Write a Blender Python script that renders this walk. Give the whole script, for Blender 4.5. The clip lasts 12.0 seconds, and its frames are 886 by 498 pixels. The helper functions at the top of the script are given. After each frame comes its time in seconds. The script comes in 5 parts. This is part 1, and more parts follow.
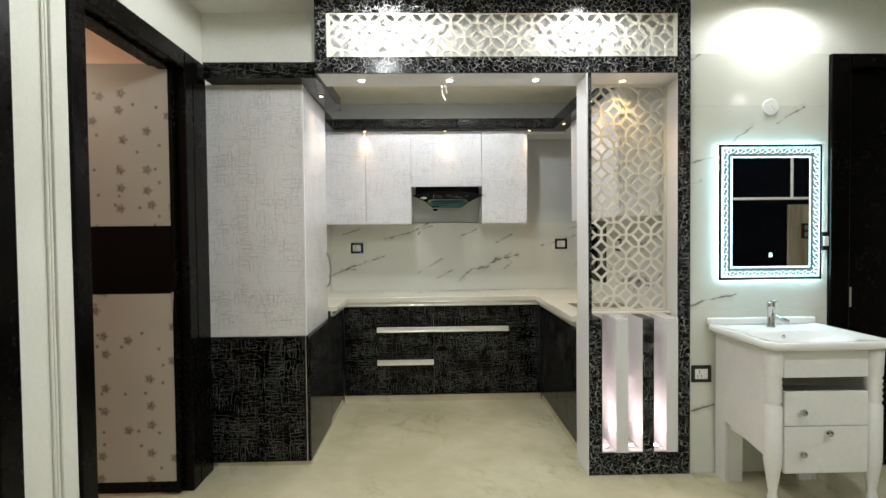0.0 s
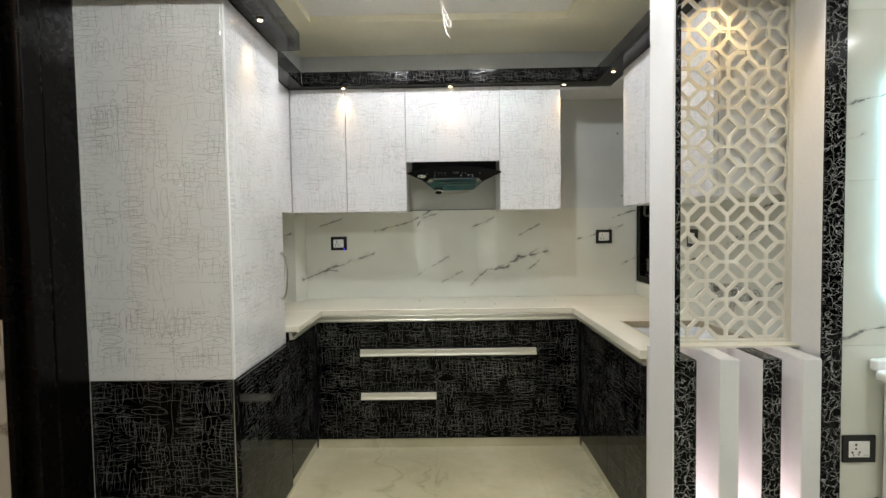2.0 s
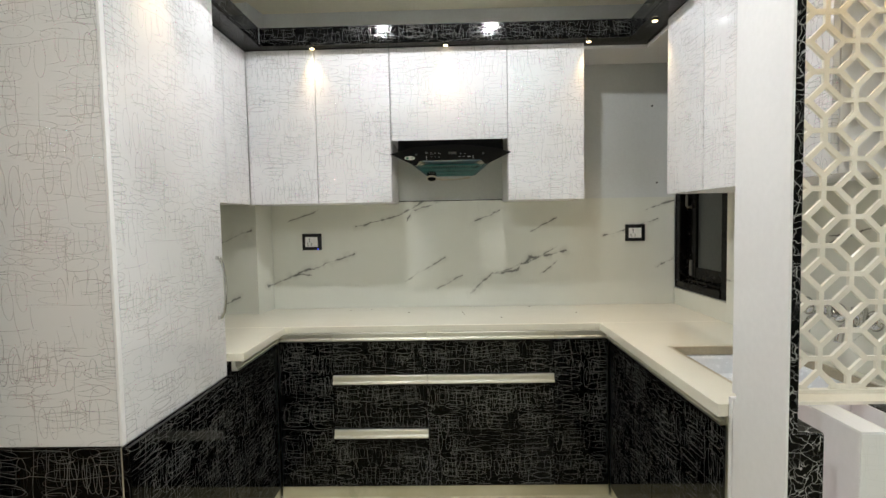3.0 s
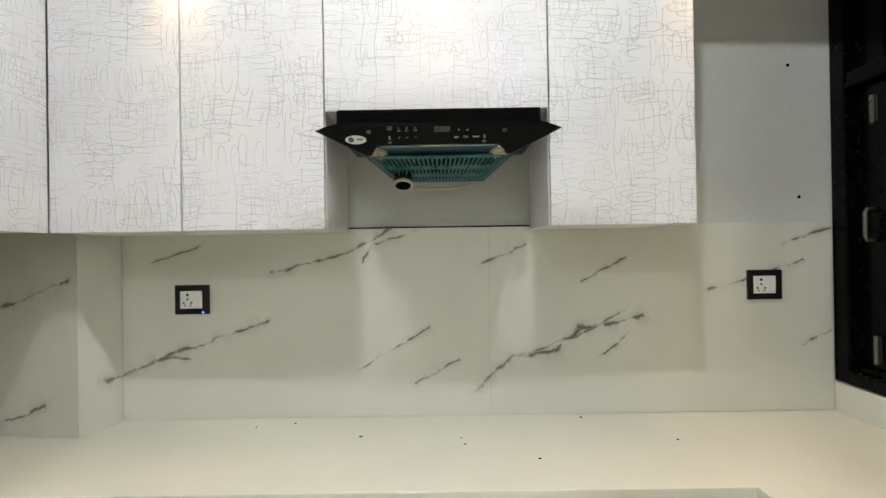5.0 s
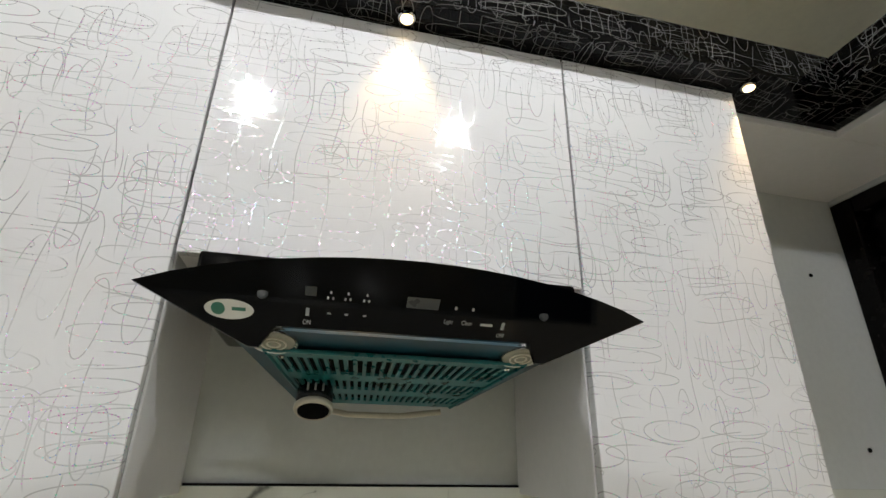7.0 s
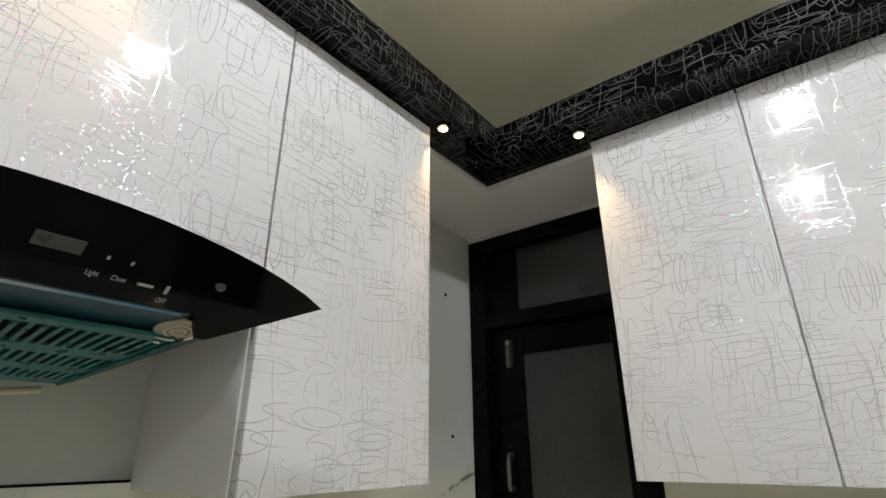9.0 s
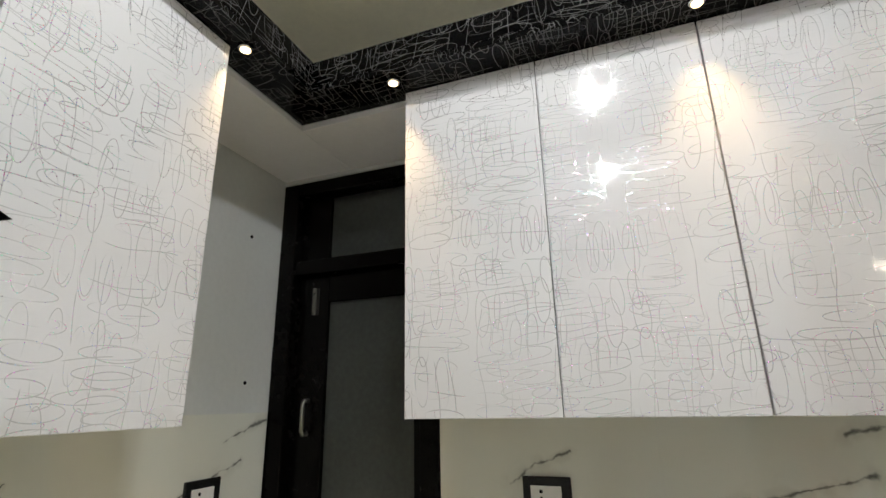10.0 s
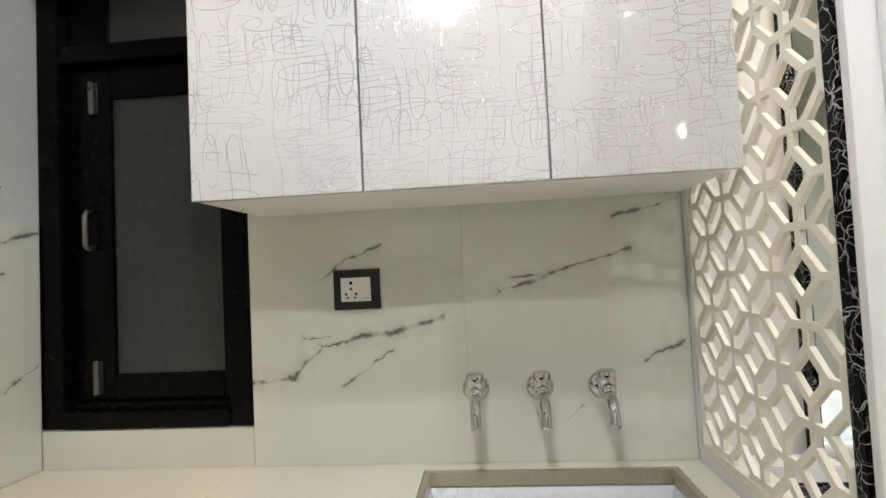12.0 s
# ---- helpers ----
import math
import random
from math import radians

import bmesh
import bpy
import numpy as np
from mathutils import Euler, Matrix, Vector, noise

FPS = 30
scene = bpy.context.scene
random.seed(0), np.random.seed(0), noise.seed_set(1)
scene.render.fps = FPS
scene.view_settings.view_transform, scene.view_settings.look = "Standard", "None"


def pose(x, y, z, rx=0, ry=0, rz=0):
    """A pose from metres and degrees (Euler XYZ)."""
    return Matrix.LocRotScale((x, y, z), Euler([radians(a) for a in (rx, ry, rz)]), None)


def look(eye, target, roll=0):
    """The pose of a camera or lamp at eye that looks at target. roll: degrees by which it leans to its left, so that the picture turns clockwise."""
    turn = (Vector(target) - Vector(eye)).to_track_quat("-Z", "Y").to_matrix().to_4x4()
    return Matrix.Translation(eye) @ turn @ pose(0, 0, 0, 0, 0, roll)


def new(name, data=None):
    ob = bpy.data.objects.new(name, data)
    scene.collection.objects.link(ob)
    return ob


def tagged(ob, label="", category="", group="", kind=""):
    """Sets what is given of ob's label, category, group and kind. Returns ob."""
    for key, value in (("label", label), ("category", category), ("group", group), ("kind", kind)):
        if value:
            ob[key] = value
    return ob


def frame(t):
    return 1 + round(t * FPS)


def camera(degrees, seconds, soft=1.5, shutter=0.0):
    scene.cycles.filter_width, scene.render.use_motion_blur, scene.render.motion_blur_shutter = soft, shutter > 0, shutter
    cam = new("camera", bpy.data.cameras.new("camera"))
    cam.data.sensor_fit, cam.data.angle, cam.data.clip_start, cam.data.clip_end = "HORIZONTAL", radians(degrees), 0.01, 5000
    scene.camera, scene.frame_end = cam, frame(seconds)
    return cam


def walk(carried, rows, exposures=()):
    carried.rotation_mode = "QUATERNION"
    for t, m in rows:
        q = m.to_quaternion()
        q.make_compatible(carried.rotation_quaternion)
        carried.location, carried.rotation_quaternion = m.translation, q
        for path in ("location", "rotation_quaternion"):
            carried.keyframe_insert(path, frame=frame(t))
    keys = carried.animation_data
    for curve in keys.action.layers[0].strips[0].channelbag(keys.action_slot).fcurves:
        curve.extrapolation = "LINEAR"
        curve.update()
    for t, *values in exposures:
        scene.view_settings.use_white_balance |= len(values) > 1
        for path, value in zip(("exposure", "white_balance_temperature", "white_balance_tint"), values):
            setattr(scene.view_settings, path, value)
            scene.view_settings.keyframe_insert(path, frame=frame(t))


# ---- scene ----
cam = camera(83.0, 12.0)
PATH = [
    (0, (1.089, 1.142, 1.381), (1.135, 3.14, 1.331), -0.6),
    (0.5, (1.118, 1.363, 1.375), (1.148, 3.362, 1.314), -0.7),
    (1, (1.168, 1.617, 1.376), (1.18, 3.616, 1.304), -0.7),
    (1.5, (1.172, 1.919, 1.372), (1.168, 3.917, 1.292), -0.7),
    (2, (1.194, 2.245, 1.382), (1.171, 4.243, 1.297), -0.9),
    (2.6, (1.227, 2.644, 1.385), (1.186, 4.641, 1.284), -1.0),
    (4.5, (1.276, 3.934, 1.415), (1.232, 5.929, 1.294), -1.1),
    (5, (1.248, 4.252, 1.43), (1.242, 6.252, 1.439), -0.9),
    (5.5, (1.236, 4.514, 1.472), (1.251, 6.502, 1.696), -0.8),
    (6, (1.21, 4.732, 1.524), (1.26, 6.678, 1.981), -0.4),
    (6.5, (1.182, 4.863, 1.565), (1.381, 6.747, 2.203), 0.3),
    (6.7, (1.164, 4.899, 1.566), (1.441, 6.748, 2.275), 0.7),
    (8.5, (1.065, 4.985, 1.571), (2.3, 6.35, 2.353), -0.3),
    (9, (1.13, 4.978, 1.56), (2.595, 6.118, 2.306), -0.4),
    (9.5, (1.177, 4.928, 1.55), (2.827, 5.836, 2.223), -0.5),
    (10, (1.225, 4.872, 1.531), (3.015, 5.544, 2.118), -1.1),
    (10.5, (1.259, 4.831, 1.517), (3.149, 5.292, 1.983), -1.3),
    (11, (1.317, 4.798, 1.47), (3.262, 5.125, 1.802), -2.1),
    (11.5, (1.331, 4.795, 1.418), (3.309, 5.021, 1.603), -2.6),
    (12, (1.337, 4.792, 1.339), (3.328, 4.959, 1.422), -2.8),
]
EXPOSURES = [(0.0, 0.13), (1.5, 0.14), (2.5, 0.18), (4.5, 0.40), (5.5, 0.16), (6.5, -0.03), (8.5, -0.1), (9.5, -0.08), (10.5, 0.15), (11.5, 0.2), (12.0, 0.39)]
walk(cam, [(t, look(eye, target, roll)) for t, eye, target, roll in PATH], EXPOSURES)

# ---- world and lights ----
world = bpy.data.worlds.new("night")
scene.world = world
world.use_nodes = True
world.node_tree.nodes["Background"].inputs[0].default_value = (0.02, 0.025, 0.04, 1)
world.node_tree.nodes["Background"].inputs[1].default_value = 0.05

WARM = (1.0, 0.69, 0.34)
WHITE = (0.97, 0.99, 1.0)
HALL = (0.97, 1.0, 0.99)
PINK = (1.0, 0.80, 0.79)
HALL_CEIL, KIT_CEIL = 2.755, 2.66


def spot(place, watts, colour, degrees=110, blend=0.6, radius=0.025, aim=(0, 0, -1)):
    data = bpy.data.lights.new("downlight_lamp", "SPOT")
    data.energy, data.color, data.spot_size, data.spot_blend, data.shadow_soft_size = watts, colour, radians(degrees), blend, radius
    ob = new("downlight_lamp", data)
    ob.matrix_world = look(place, Vector(place) + Vector(aim))
    return ob


# the two ceiling lamps of the kitchen
KITCHEN_LAMPS = [(0.80, 4.90), (1.52, 4.90)]
for lx, ly in KITCHEN_LAMPS:
    spot((lx, ly, KIT_CEIL + 0.022), 28.5, WHITE, 172, 0.25, 0.03)
# small warm spots under the cornices
CORNICE_SPOTS = [(0.505, 5.635), (1.221, 5.635), (1.978, 5.635), (2.222, 5.375), (2.216, 4.665), (0.365, 4.52)]
for lx, ly in CORNICE_SPOTS:
    spot((lx, ly, 2.314), 6.8, WARM, 70, 1.0, 0.012)
# spots in the soffit of the arch and in the niche
ARCH_SPOTS = [(0.68, 4.18), (1.21, 4.18), (1.73, 4.18)]
for lx, ly in ARCH_SPOTS:
    spot((lx, ly, 2.315), 3.0, WHITE, 120, 0.8, 0.012)
spot((2.27, 4.20, 2.315), 7.5, WARM, 120, 0.8, 0.012)
# hall downlights: the first three by their glare, five more added unseen for brightness
ASSUMED_HALL_SPOTS = [(0.86, 3.90), (1.98, 3.90), (3.08, 3.88), (0.75, 3.0), (2.6, 2.0), (4.2, 2.0), (0.8, 0.0), (2.6, 0.0)]
for i, (lx, ly) in enumerate(ASSUMED_HALL_SPOTS):
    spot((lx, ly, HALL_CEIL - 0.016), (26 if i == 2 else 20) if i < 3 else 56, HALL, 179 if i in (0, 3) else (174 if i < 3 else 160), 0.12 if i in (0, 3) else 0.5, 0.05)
# uplights at the foot of the pillar's slots
UPLIGHTS = [2.135, 2.290, 2.438]
for lx in UPLIGHTS:
    spot((lx, 4.13, 0.115), 6.5, PINK, 90, 1.0, 0.01, (0, 0.05, 1))
# ceiling lamp behind the open door; a nearer one added to brighten its leaf
SIDE_LAMPS = [(-2.4, 5.0), (-1.5, 2.9)]
for lx, ly in SIDE_LAMPS:
    data = bpy.data.lights.new("assumed_pendant", "POINT")
    data.energy, data.color, data.shadow_soft_size = 46 if ly > 4 else 9, (1.0, 0.88, 0.7), 0.06
    new("assumed_pendant", data).location = (lx, ly, 2.50)

# ---- materials ----


class Nodes:
    """Short-hand for a node tree."""

    def __init__(self, name):
        self.mat = bpy.data.materials.new(name)
        self.mat.use_nodes = True
        self.tree = self.mat.node_tree
        self.bsdf = self.tree.nodes["Principled BSDF"]

    def put(self, socket, value):
        if isinstance(value, bpy.types.NodeSocket):
            self.tree.links.new(value, socket)
        elif isinstance(value, tuple) and len(value) == 3 and socket.type == "RGBA":
            socket.default_value = (*value, 1)
        else:
            socket.default_value = value

    def set(self, **kw):
        for key, value in kw.items():
            self.put(self.bsdf.inputs[key.replace("_", " ")], value)
        return self

    def m(self, op, a, b=0.0, c=0.0):
        n = self.tree.nodes.new("ShaderNodeMath")
        n.operation = op
        for s, v in zip(n.inputs, (a, b, c)):
            self.put(s, v)
        return n.outputs[0]

    def vm(self, op, a, b=(0, 0, 0)):
        n = self.tree.nodes.new("ShaderNodeVectorMath")
        n.operation = op
        self.put(n.inputs[0], a)
        self.put(n.inputs[1], b)
        return n.outputs["Value"] if op == "LENGTH" else n.outputs["Vector"]

    def xyz(self, x, y, z=0.0):
        n = self.tree.nodes.new("ShaderNodeCombineXYZ")
        for s, v in zip(n.inputs, (x, y, z)):
            self.put(s, v)
        return n.outputs[0]

    def sep(self, v):
        n = self.tree.nodes.new("ShaderNodeSeparateXYZ")
        self.put(n.inputs[0], v)
        return n.outputs

    def position(self):
        return self.tree.nodes.new("ShaderNodeNewGeometry").outputs["Position"]

    def surface(self, jitter=0.0):
        """Coordinates along an upright or level face, in metres."""
        geo = self.tree.nodes.new("ShaderNodeNewGeometry")
        p, n = self.sep(geo.outputs["Position"]), self.sep(geo.outputs["True Normal"])
        flat = self.m("GREATER_THAN", self.m("ABSOLUTE", n[2]), 0.6)
        up = self.m("SUBTRACT", 1.0, flat)
        u = self.m("ADD", p[0], self.m("MULTIPLY", p[1], up))
        v = self.m("ADD", self.m("MULTIPLY", p[2], up), self.m("MULTIPLY", p[1], flat))
        if jitter:
            r = self.tree.nodes.new("ShaderNodeObjectInfo").outputs["Random"]
            u = self.m("ADD", u, self.m("MULTIPLY", r, 7.3 * jitter))
            v = self.m("ADD", v, self.m("MULTIPLY", r, 3.1 * jitter))
        return u, v

    def noise(self, vec, scale, detail=3.0, rough=0.5):
        n = self.tree.nodes.new("ShaderNodeTexNoise")
        self.put(n.inputs["Vector"], vec)
        self.put(n.inputs["Scale"], scale)
        self.put(n.inputs["Detail"], detail)
        self.put(n.inputs["Roughness"], rough)
        return n.outputs["Fac"]

    def noise_vec(self, vec, scale, detail=3.0):
        n = self.tree.nodes.new("ShaderNodeTexNoise")
        self.put(n.inputs["Vector"], vec)
        self.put(n.inputs["Scale"], scale)
        self.put(n.inputs["Detail"], detail)
        return n.outputs["Color"]

    def ramp(self, x, lo, hi, a=0.0, b=1.0):
        n = self.tree.nodes.new("ShaderNodeMapRange")
        n.interpolation_type = "SMOOTHSTEP"
        for s, v in zip(n.inputs, (x, lo, hi, a, b)):
            self.put(s, v)
        return n.outputs[0]

    def mix(self, f, a, b):
        n = self.tree.nodes.new("ShaderNodeMix")
        n.data_type = "RGBA"
        self.put(n.inputs[0], f)
        self.put(n.inputs[6], a)
        self.put(n.inputs[7], b)
        return n.outputs[2]

    def bump(self, height, strength=0.2, distance=0.002):
        n = self.tree.nodes.new("ShaderNodeBump")
        self.put(n.inputs["Height"], height)
        self.put(n.inputs["Strength"], strength)
        self.put(n.inputs["Distance"], distance)
        self.tree.links.new(n.outputs[0], self.bsdf.inputs["Normal"])
        return self


def plain(name, colour, rough=0.4, metal=0.0, wear=0.08, grain=60.0, bump=0.05, **kw):
    """Paint, metal or plastic with a faint unevenness at two scales."""
    k = Nodes(name)
    p = k.position()
    big, small = k.noise(p, 2.5, 4), k.noise(p, grain, 2)
    f = k.m("ADD", k.m("MULTIPLY", big, 0.6), k.m("MULTIPLY", small, 0.4))
    dark = tuple(c * (1 - wear * 2) for c in colour)
    light = tuple(min(1, c * (1 + wear)) for c in colour)
    k.set(Base_Color=k.mix(k.ramp(f, 0.3, 0.7), dark, light), Metallic=metal,
          Roughness=k.ramp(f, 0.2, 0.8, max(0.02, rough * 0.8), min(1, rough * 1.2)), **kw)
    if bump:
        k.bump(small, bump, 0.001)
    return k.mat


def glowing(name, colour, strength):
    k = Nodes(name)
    k.set(Base_Color=colour, Emission_Color=colour, Emission_Strength=strength, Roughness=0.4)
    return k.mat


def loops(k, u, v, sx, sz, r, w, seed):
    """Thin elliptical rings scattered over the face; 1 on a line."""
    vec = k.xyz(k.m("ADD", k.m("DIVIDE", u, sx), seed), k.m("ADD", k.m("DIVIDE", v, sz), seed * 1.7))
    n = k.tree.nodes.new("ShaderNodeTexVoronoi")
    n.voronoi_dimensions = "2D"
    k.put(n.inputs["Vector"], vec)
    k.put(n.inputs["Scale"], 1.0)
    k.put(n.inputs["Randomness"], 0.38)
    rel = k.vm("SUBTRACT", vec, n.outputs["Position"])
    rel = k.vm("MULTIPLY", rel, (1, 1, 0))
    d = k.vm("LENGTH", rel)
    grad = k.m("DIVIDE", k.vm("LENGTH", k.vm("MULTIPLY", rel, (1 / sx, 1 / sz, 0))), k.m("MAXIMUM", d, 0.001))
    off = k.m("DIVIDE", k.m("ABSOLUTE", k.m("SUBTRACT", d, r)), grad)
    return k.ramp(off, w * 0.35, w, 1.0, 0.0)


def threads(k, along, across, gap, run, w, seed):
    """Wavering lines along one way, broken into runs; 1 on a line."""
    drift = k.noise(k.xyz(k.m("MULTIPLY", along, 7.0), k.m("MULTIPLY", across, 4.0), seed), 1.0, 0.0)
    c = k.m("ADD", k.m("DIVIDE", k.m("ADD", across, k.m("MULTIPLY", drift, 0.040)), gap), seed)
    cell = k.m("FLOOR", c)
    n = k.tree.nodes.new("ShaderNodeTexWhiteNoise")
    n.noise_dimensions = "1D"
    k.put(n.inputs["W"], k.m("ADD", cell, seed * 3.7))
    r = n.outputs["Value"]
    off = k.m("ABSOLUTE", k.m("SUBTRACT", k.m("SUBTRACT", c, cell), k.m("ADD", 0.25, k.m("MULTIPLY", r, 0.5))))
    line = k.ramp(k.m("MULTIPLY", off, gap), w * 0.35, w, 1.0, 0.0)
    piece = k.noise(k.xyz(k.m("DIVIDE", along, run), k.m("MULTIPLY", r, 91.0), seed), 1.0, 0.0)
    return k.m("MULTIPLY", line, k.ramp(piece, 0.48, 0.54))


def laminate(name, base, line, line_metal, strength, w, rough, fade=(0.42, 0.60, 0.0), density=1.0, spec=0.5, glitter=0.0, line_rough=0.16):
    """Glossy laminate printed with a scribble of thin silvery lines: flat and tall loops and broken threads."""
    k = Nodes(name)
    u, v = k.surface(1.0)
    wob = k.sep(k.noise_vec(k.xyz(u, v), 4.0, 0.0))
    u2 = k.m("ADD", u, k.m("MULTIPLY", k.m("SUBTRACT", wob[0], 0.5), 0.034))
    v2 = k.m("ADD", v, k.m("MULTIPLY", k.m("SUBTRACT", wob[1], 0.5), 0.034))
    mask = None
    for sx, sz, r, seed in ((0.155, 0.052, 0.32, 3.1), (0.125, 0.038, 0.34, 8.7), (0.180, 0.034, 0.33, 31.3), (0.048, 0.165, 0.32, 14.3), (0.036, 0.125, 0.34, 21.9)):
        one = loops(k, u2, v2, sx / density, sz / density, r, w, seed)
        hole = k.ramp(k.noise(k.xyz(k.m("ADD", u, seed), v), 6.0, 2), fade[0], fade[1], fade[2], 1.0)
        one = k.m("MULTIPLY", one, hole)
        mask = one if mask is None else k.m("MAXIMUM", mask, one)
    for a, b, gap, run, seed in ((u2, v2, 0.060, 0.10, 2.3), (v2, u2, 0.052, 0.10, 11.7)):
        mask = k.m("MAXIMUM", mask, threads(k, a, b, gap / density, run / density, w, seed))
    patch = k.ramp(k.noise(k.xyz(u, v), 4.5, 2), 0.32, 0.62, 0.45, 1.0)
    print_mask = mask
    mask = k.m("MULTIPLY", k.m("MULTIPLY", mask, strength), patch)
    tone = k.noise(k.xyz(u, v), 1.3, 3)
    base_c = k.mix(tone, tuple(c * 0.94 for c in base), base)
    k.set(Base_Color=k.mix(mask, base_c, line), Metallic=k.m("MULTIPLY", mask, line_metal), Roughness=k.m("ADD", rough, k.m("MULTIPLY", mask, line_rough)))
    k.set(Specular_IOR_Level=spec)
    glint = k.m("MULTIPLY", k.noise(k.xyz(u, v), 420.0, 0), mask)
    k.bump(k.m("ADD", k.m("MULTIPLY", glint, 1.6), k.m("MULTIPLY", k.noise(k.xyz(u, v), 3.0, 1), 0.6)), 0.10, 0.0006)
    if glitter:
        # tiny tilted flakes strewn along the printed lines
        n = k.tree.nodes.new("ShaderNodeTexVoronoi")
        n.voronoi_dimensions = "2D"
        k.put(n.inputs["Vector"], k.xyz(u, v))
        k.put(n.inputs["Scale"], 400.0)
        c = k.sep(n.outputs["Color"])
        flake = k.m("MULTIPLY", k.m("LESS_THAN", n.outputs["Distance"], 0.38), k.m("GREATER_THAN", c[2], 1.0 - glitter))
        flake = k.m("MULTIPLY", flake, k.m("GREATER_THAN", print_mask, 0.25))
        tilt = k.vm("MULTIPLY", k.vm("SUBTRACT", n.outputs["Color"], (0.5, 0.5, 0.5)), k.xyz(k.m("MULTIPLY", flake, 0.45), k.m("MULTIPLY", flake, 0.45), k.m("MULTIPLY", flake, 0.45)))
        old = k.bsdf.inputs["Normal"].links[0].from_socket
        k.put(k.bsdf.inputs["Normal"], k.vm("NORMALIZE", k.vm("ADD", old, k.vm("SCALE", tilt))))
        hue = k.tree.nodes.new("ShaderNodeCombineColor")
        hue.mode = "HSV"
        k.put(hue.inputs[0], k.m("ADD", 0.35, k.m("MULTIPLY", c[0], 0.75)))
        hue.inputs[1].default_value, hue.inputs[2].default_value = 0.65, 1.0
        k.put(k.bsdf.inputs["Metallic"], k.m("MAXIMUM", k.m("MULTIPLY", mask, line_metal), k.m("MULTIPLY", flake, 0.9)))
        old_c = k.bsdf.inputs["Base Color"].links[0].from_socket
        k.put(k.bsdf.inputs["Base Color"], k.mix(flake, old_c, hue.outputs[0]))
        old_r = k.bsdf.inputs["Roughness"].links[0].from_socket
        k.put(k.bsdf.inputs["Roughness"], k.m("ADD", old_r, k.m("MULTIPLY", flake, 0.05)))
    return k.mat


def crackle(name):
    """Black laminate with a dense white net of wriggling veins."""
    k = Nodes(name)
    u, v = k.surface(1.0)
    vec = k.xyz(u, v)
    warp = k.vm("SCALE", k.vm("SUBTRACT", k.noise_vec(vec, 26.0, 2.0), (0.5, 0.5, 0.5)))
    warp.node.inputs["Scale"].default_value = 0.055
    vec2 = k.vm("ADD", vec, warp)
    mask = None
    for scale, w in ((26.0, 0.036), (44.0, 0.042)):
        n = k.tree.nodes.new("ShaderNodeTexVoronoi")
        n.voronoi_dimensions, n.feature = "2D", "DISTANCE_TO_EDGE"
        k.put(n.inputs["Vector"], vec2)
        k.put(n.inputs["Scale"], scale)
        one = k.ramp(n.outputs["Distance"], w * 0.4, w, 1.0, 0.0)
        one = k.m("MULTIPLY", one, k.ramp(k.noise(vec, scale * 0.5, 2), 0.38, 0.58, 0.1, 1.0))
        mask = one if mask is None else k.m("MAXIMUM", mask, one)
    k.set(Base_Color=k.mix(mask, (0.0010, 0.0010, 0.0012), (0.38, 0.38, 0.375)), Roughness=0.20, Specular_IOR_Level=0.12)
    k.bump(mask, 0.08, 0.0006)
    return k.mat


def marble(name, axis, veins, base=(0.71, 0.715, 0.645), grey=(0.10, 0.10, 0.095), rough=0.10):
    """Polished marble-look tile with the slanting grey veins given along axis and z, in metres."""
    k = Nodes(name)
    p = k.position()
    s = k.sep(p)
    w1, w2 = k.sep(k.noise_vec(p, 14.0, 4.0)), k.sep(k.noise_vec(p, 55.0, 3.0))

    def bent(c, i):
        c = k.m("ADD", c, k.m("MULTIPLY", k.m("SUBTRACT", w1[i], 0.5), 0.036))
        return k.m("ADD", c, k.m("MULTIPLY", k.m("SUBTRACT", w2[i], 0.5), 0.012))

    u, v = bent(s[axis], 0), bent(s[2], 1)
    swell = k.ramp(k.noise(p, 11.0, 3), 0.34, 0.66, 0.22, 1.55)
    sharp, soft = None, None
    for u0, v0, u1, v1, w in veins:
        ex, ey = u1 - u0, v1 - v0
        ll = ex * ex + ey * ey
        du, dv = k.m("SUBTRACT", u, u0), k.m("SUBTRACT", v, v0)
        t = k.m("DIVIDE", k.m("ADD", k.m("MULTIPLY", du, ex), k.m("MULTIPLY", dv, ey)), ll)
        t = k.m("MINIMUM", k.m("MAXIMUM", t, -0.05), 1.05)
        dx, dy = k.m("SUBTRACT", du, k.m("MULTIPLY", t, ex)), k.m("SUBTRACT", dv, k.m("MULTIPLY", t, ey))
        d = k.m("SQRT", k.m("ADD", k.m("MULTIPLY", dx, dx), k.m("MULTIPLY", dy, dy)))
        one = k.ramp(d, 0.0, k.m("MULTIPLY", swell, w * 0.00125), 1.0, 0.0)
        wide = k.ramp(d, 0.0, k.m("MULTIPLY", swell, w * 0.0055), 1.0, 0.0)
        sharp = one if sharp is None else k.m("MAXIMUM", sharp, one)
        soft = wide if soft is None else k.m("MAXIMUM", soft, wide)
    cloud = k.noise(p, 2.2, 5, 0.6)
    colour = k.mix(k.ramp(cloud, 0.3, 0.75), tuple(c * 0.93 for c in base), base)
    gaps = k.ramp(k.noise(p, 22.0, 3), 0.36, 0.55, 0.25, 1.0)
    if sharp is not None:
        colour = k.mix(k.m("MULTIPLY", k.m("MULTIPLY", soft, gaps), 0.24), colour, (0.32, 0.30, 0.25))
        colour = k.mix(k.m("MULTIPLY", k.m("MULTIPLY", sharp, gaps), 0.9), colour, grey)
    k.set(Base_Color=colour, Roughness=k.ramp(cloud, 0.2, 0.8, rough * 0.8, rough * 1.3))
    k.bump(k.noise(p, 1.5, 1), 0.06, 0.004)
    return k.mat


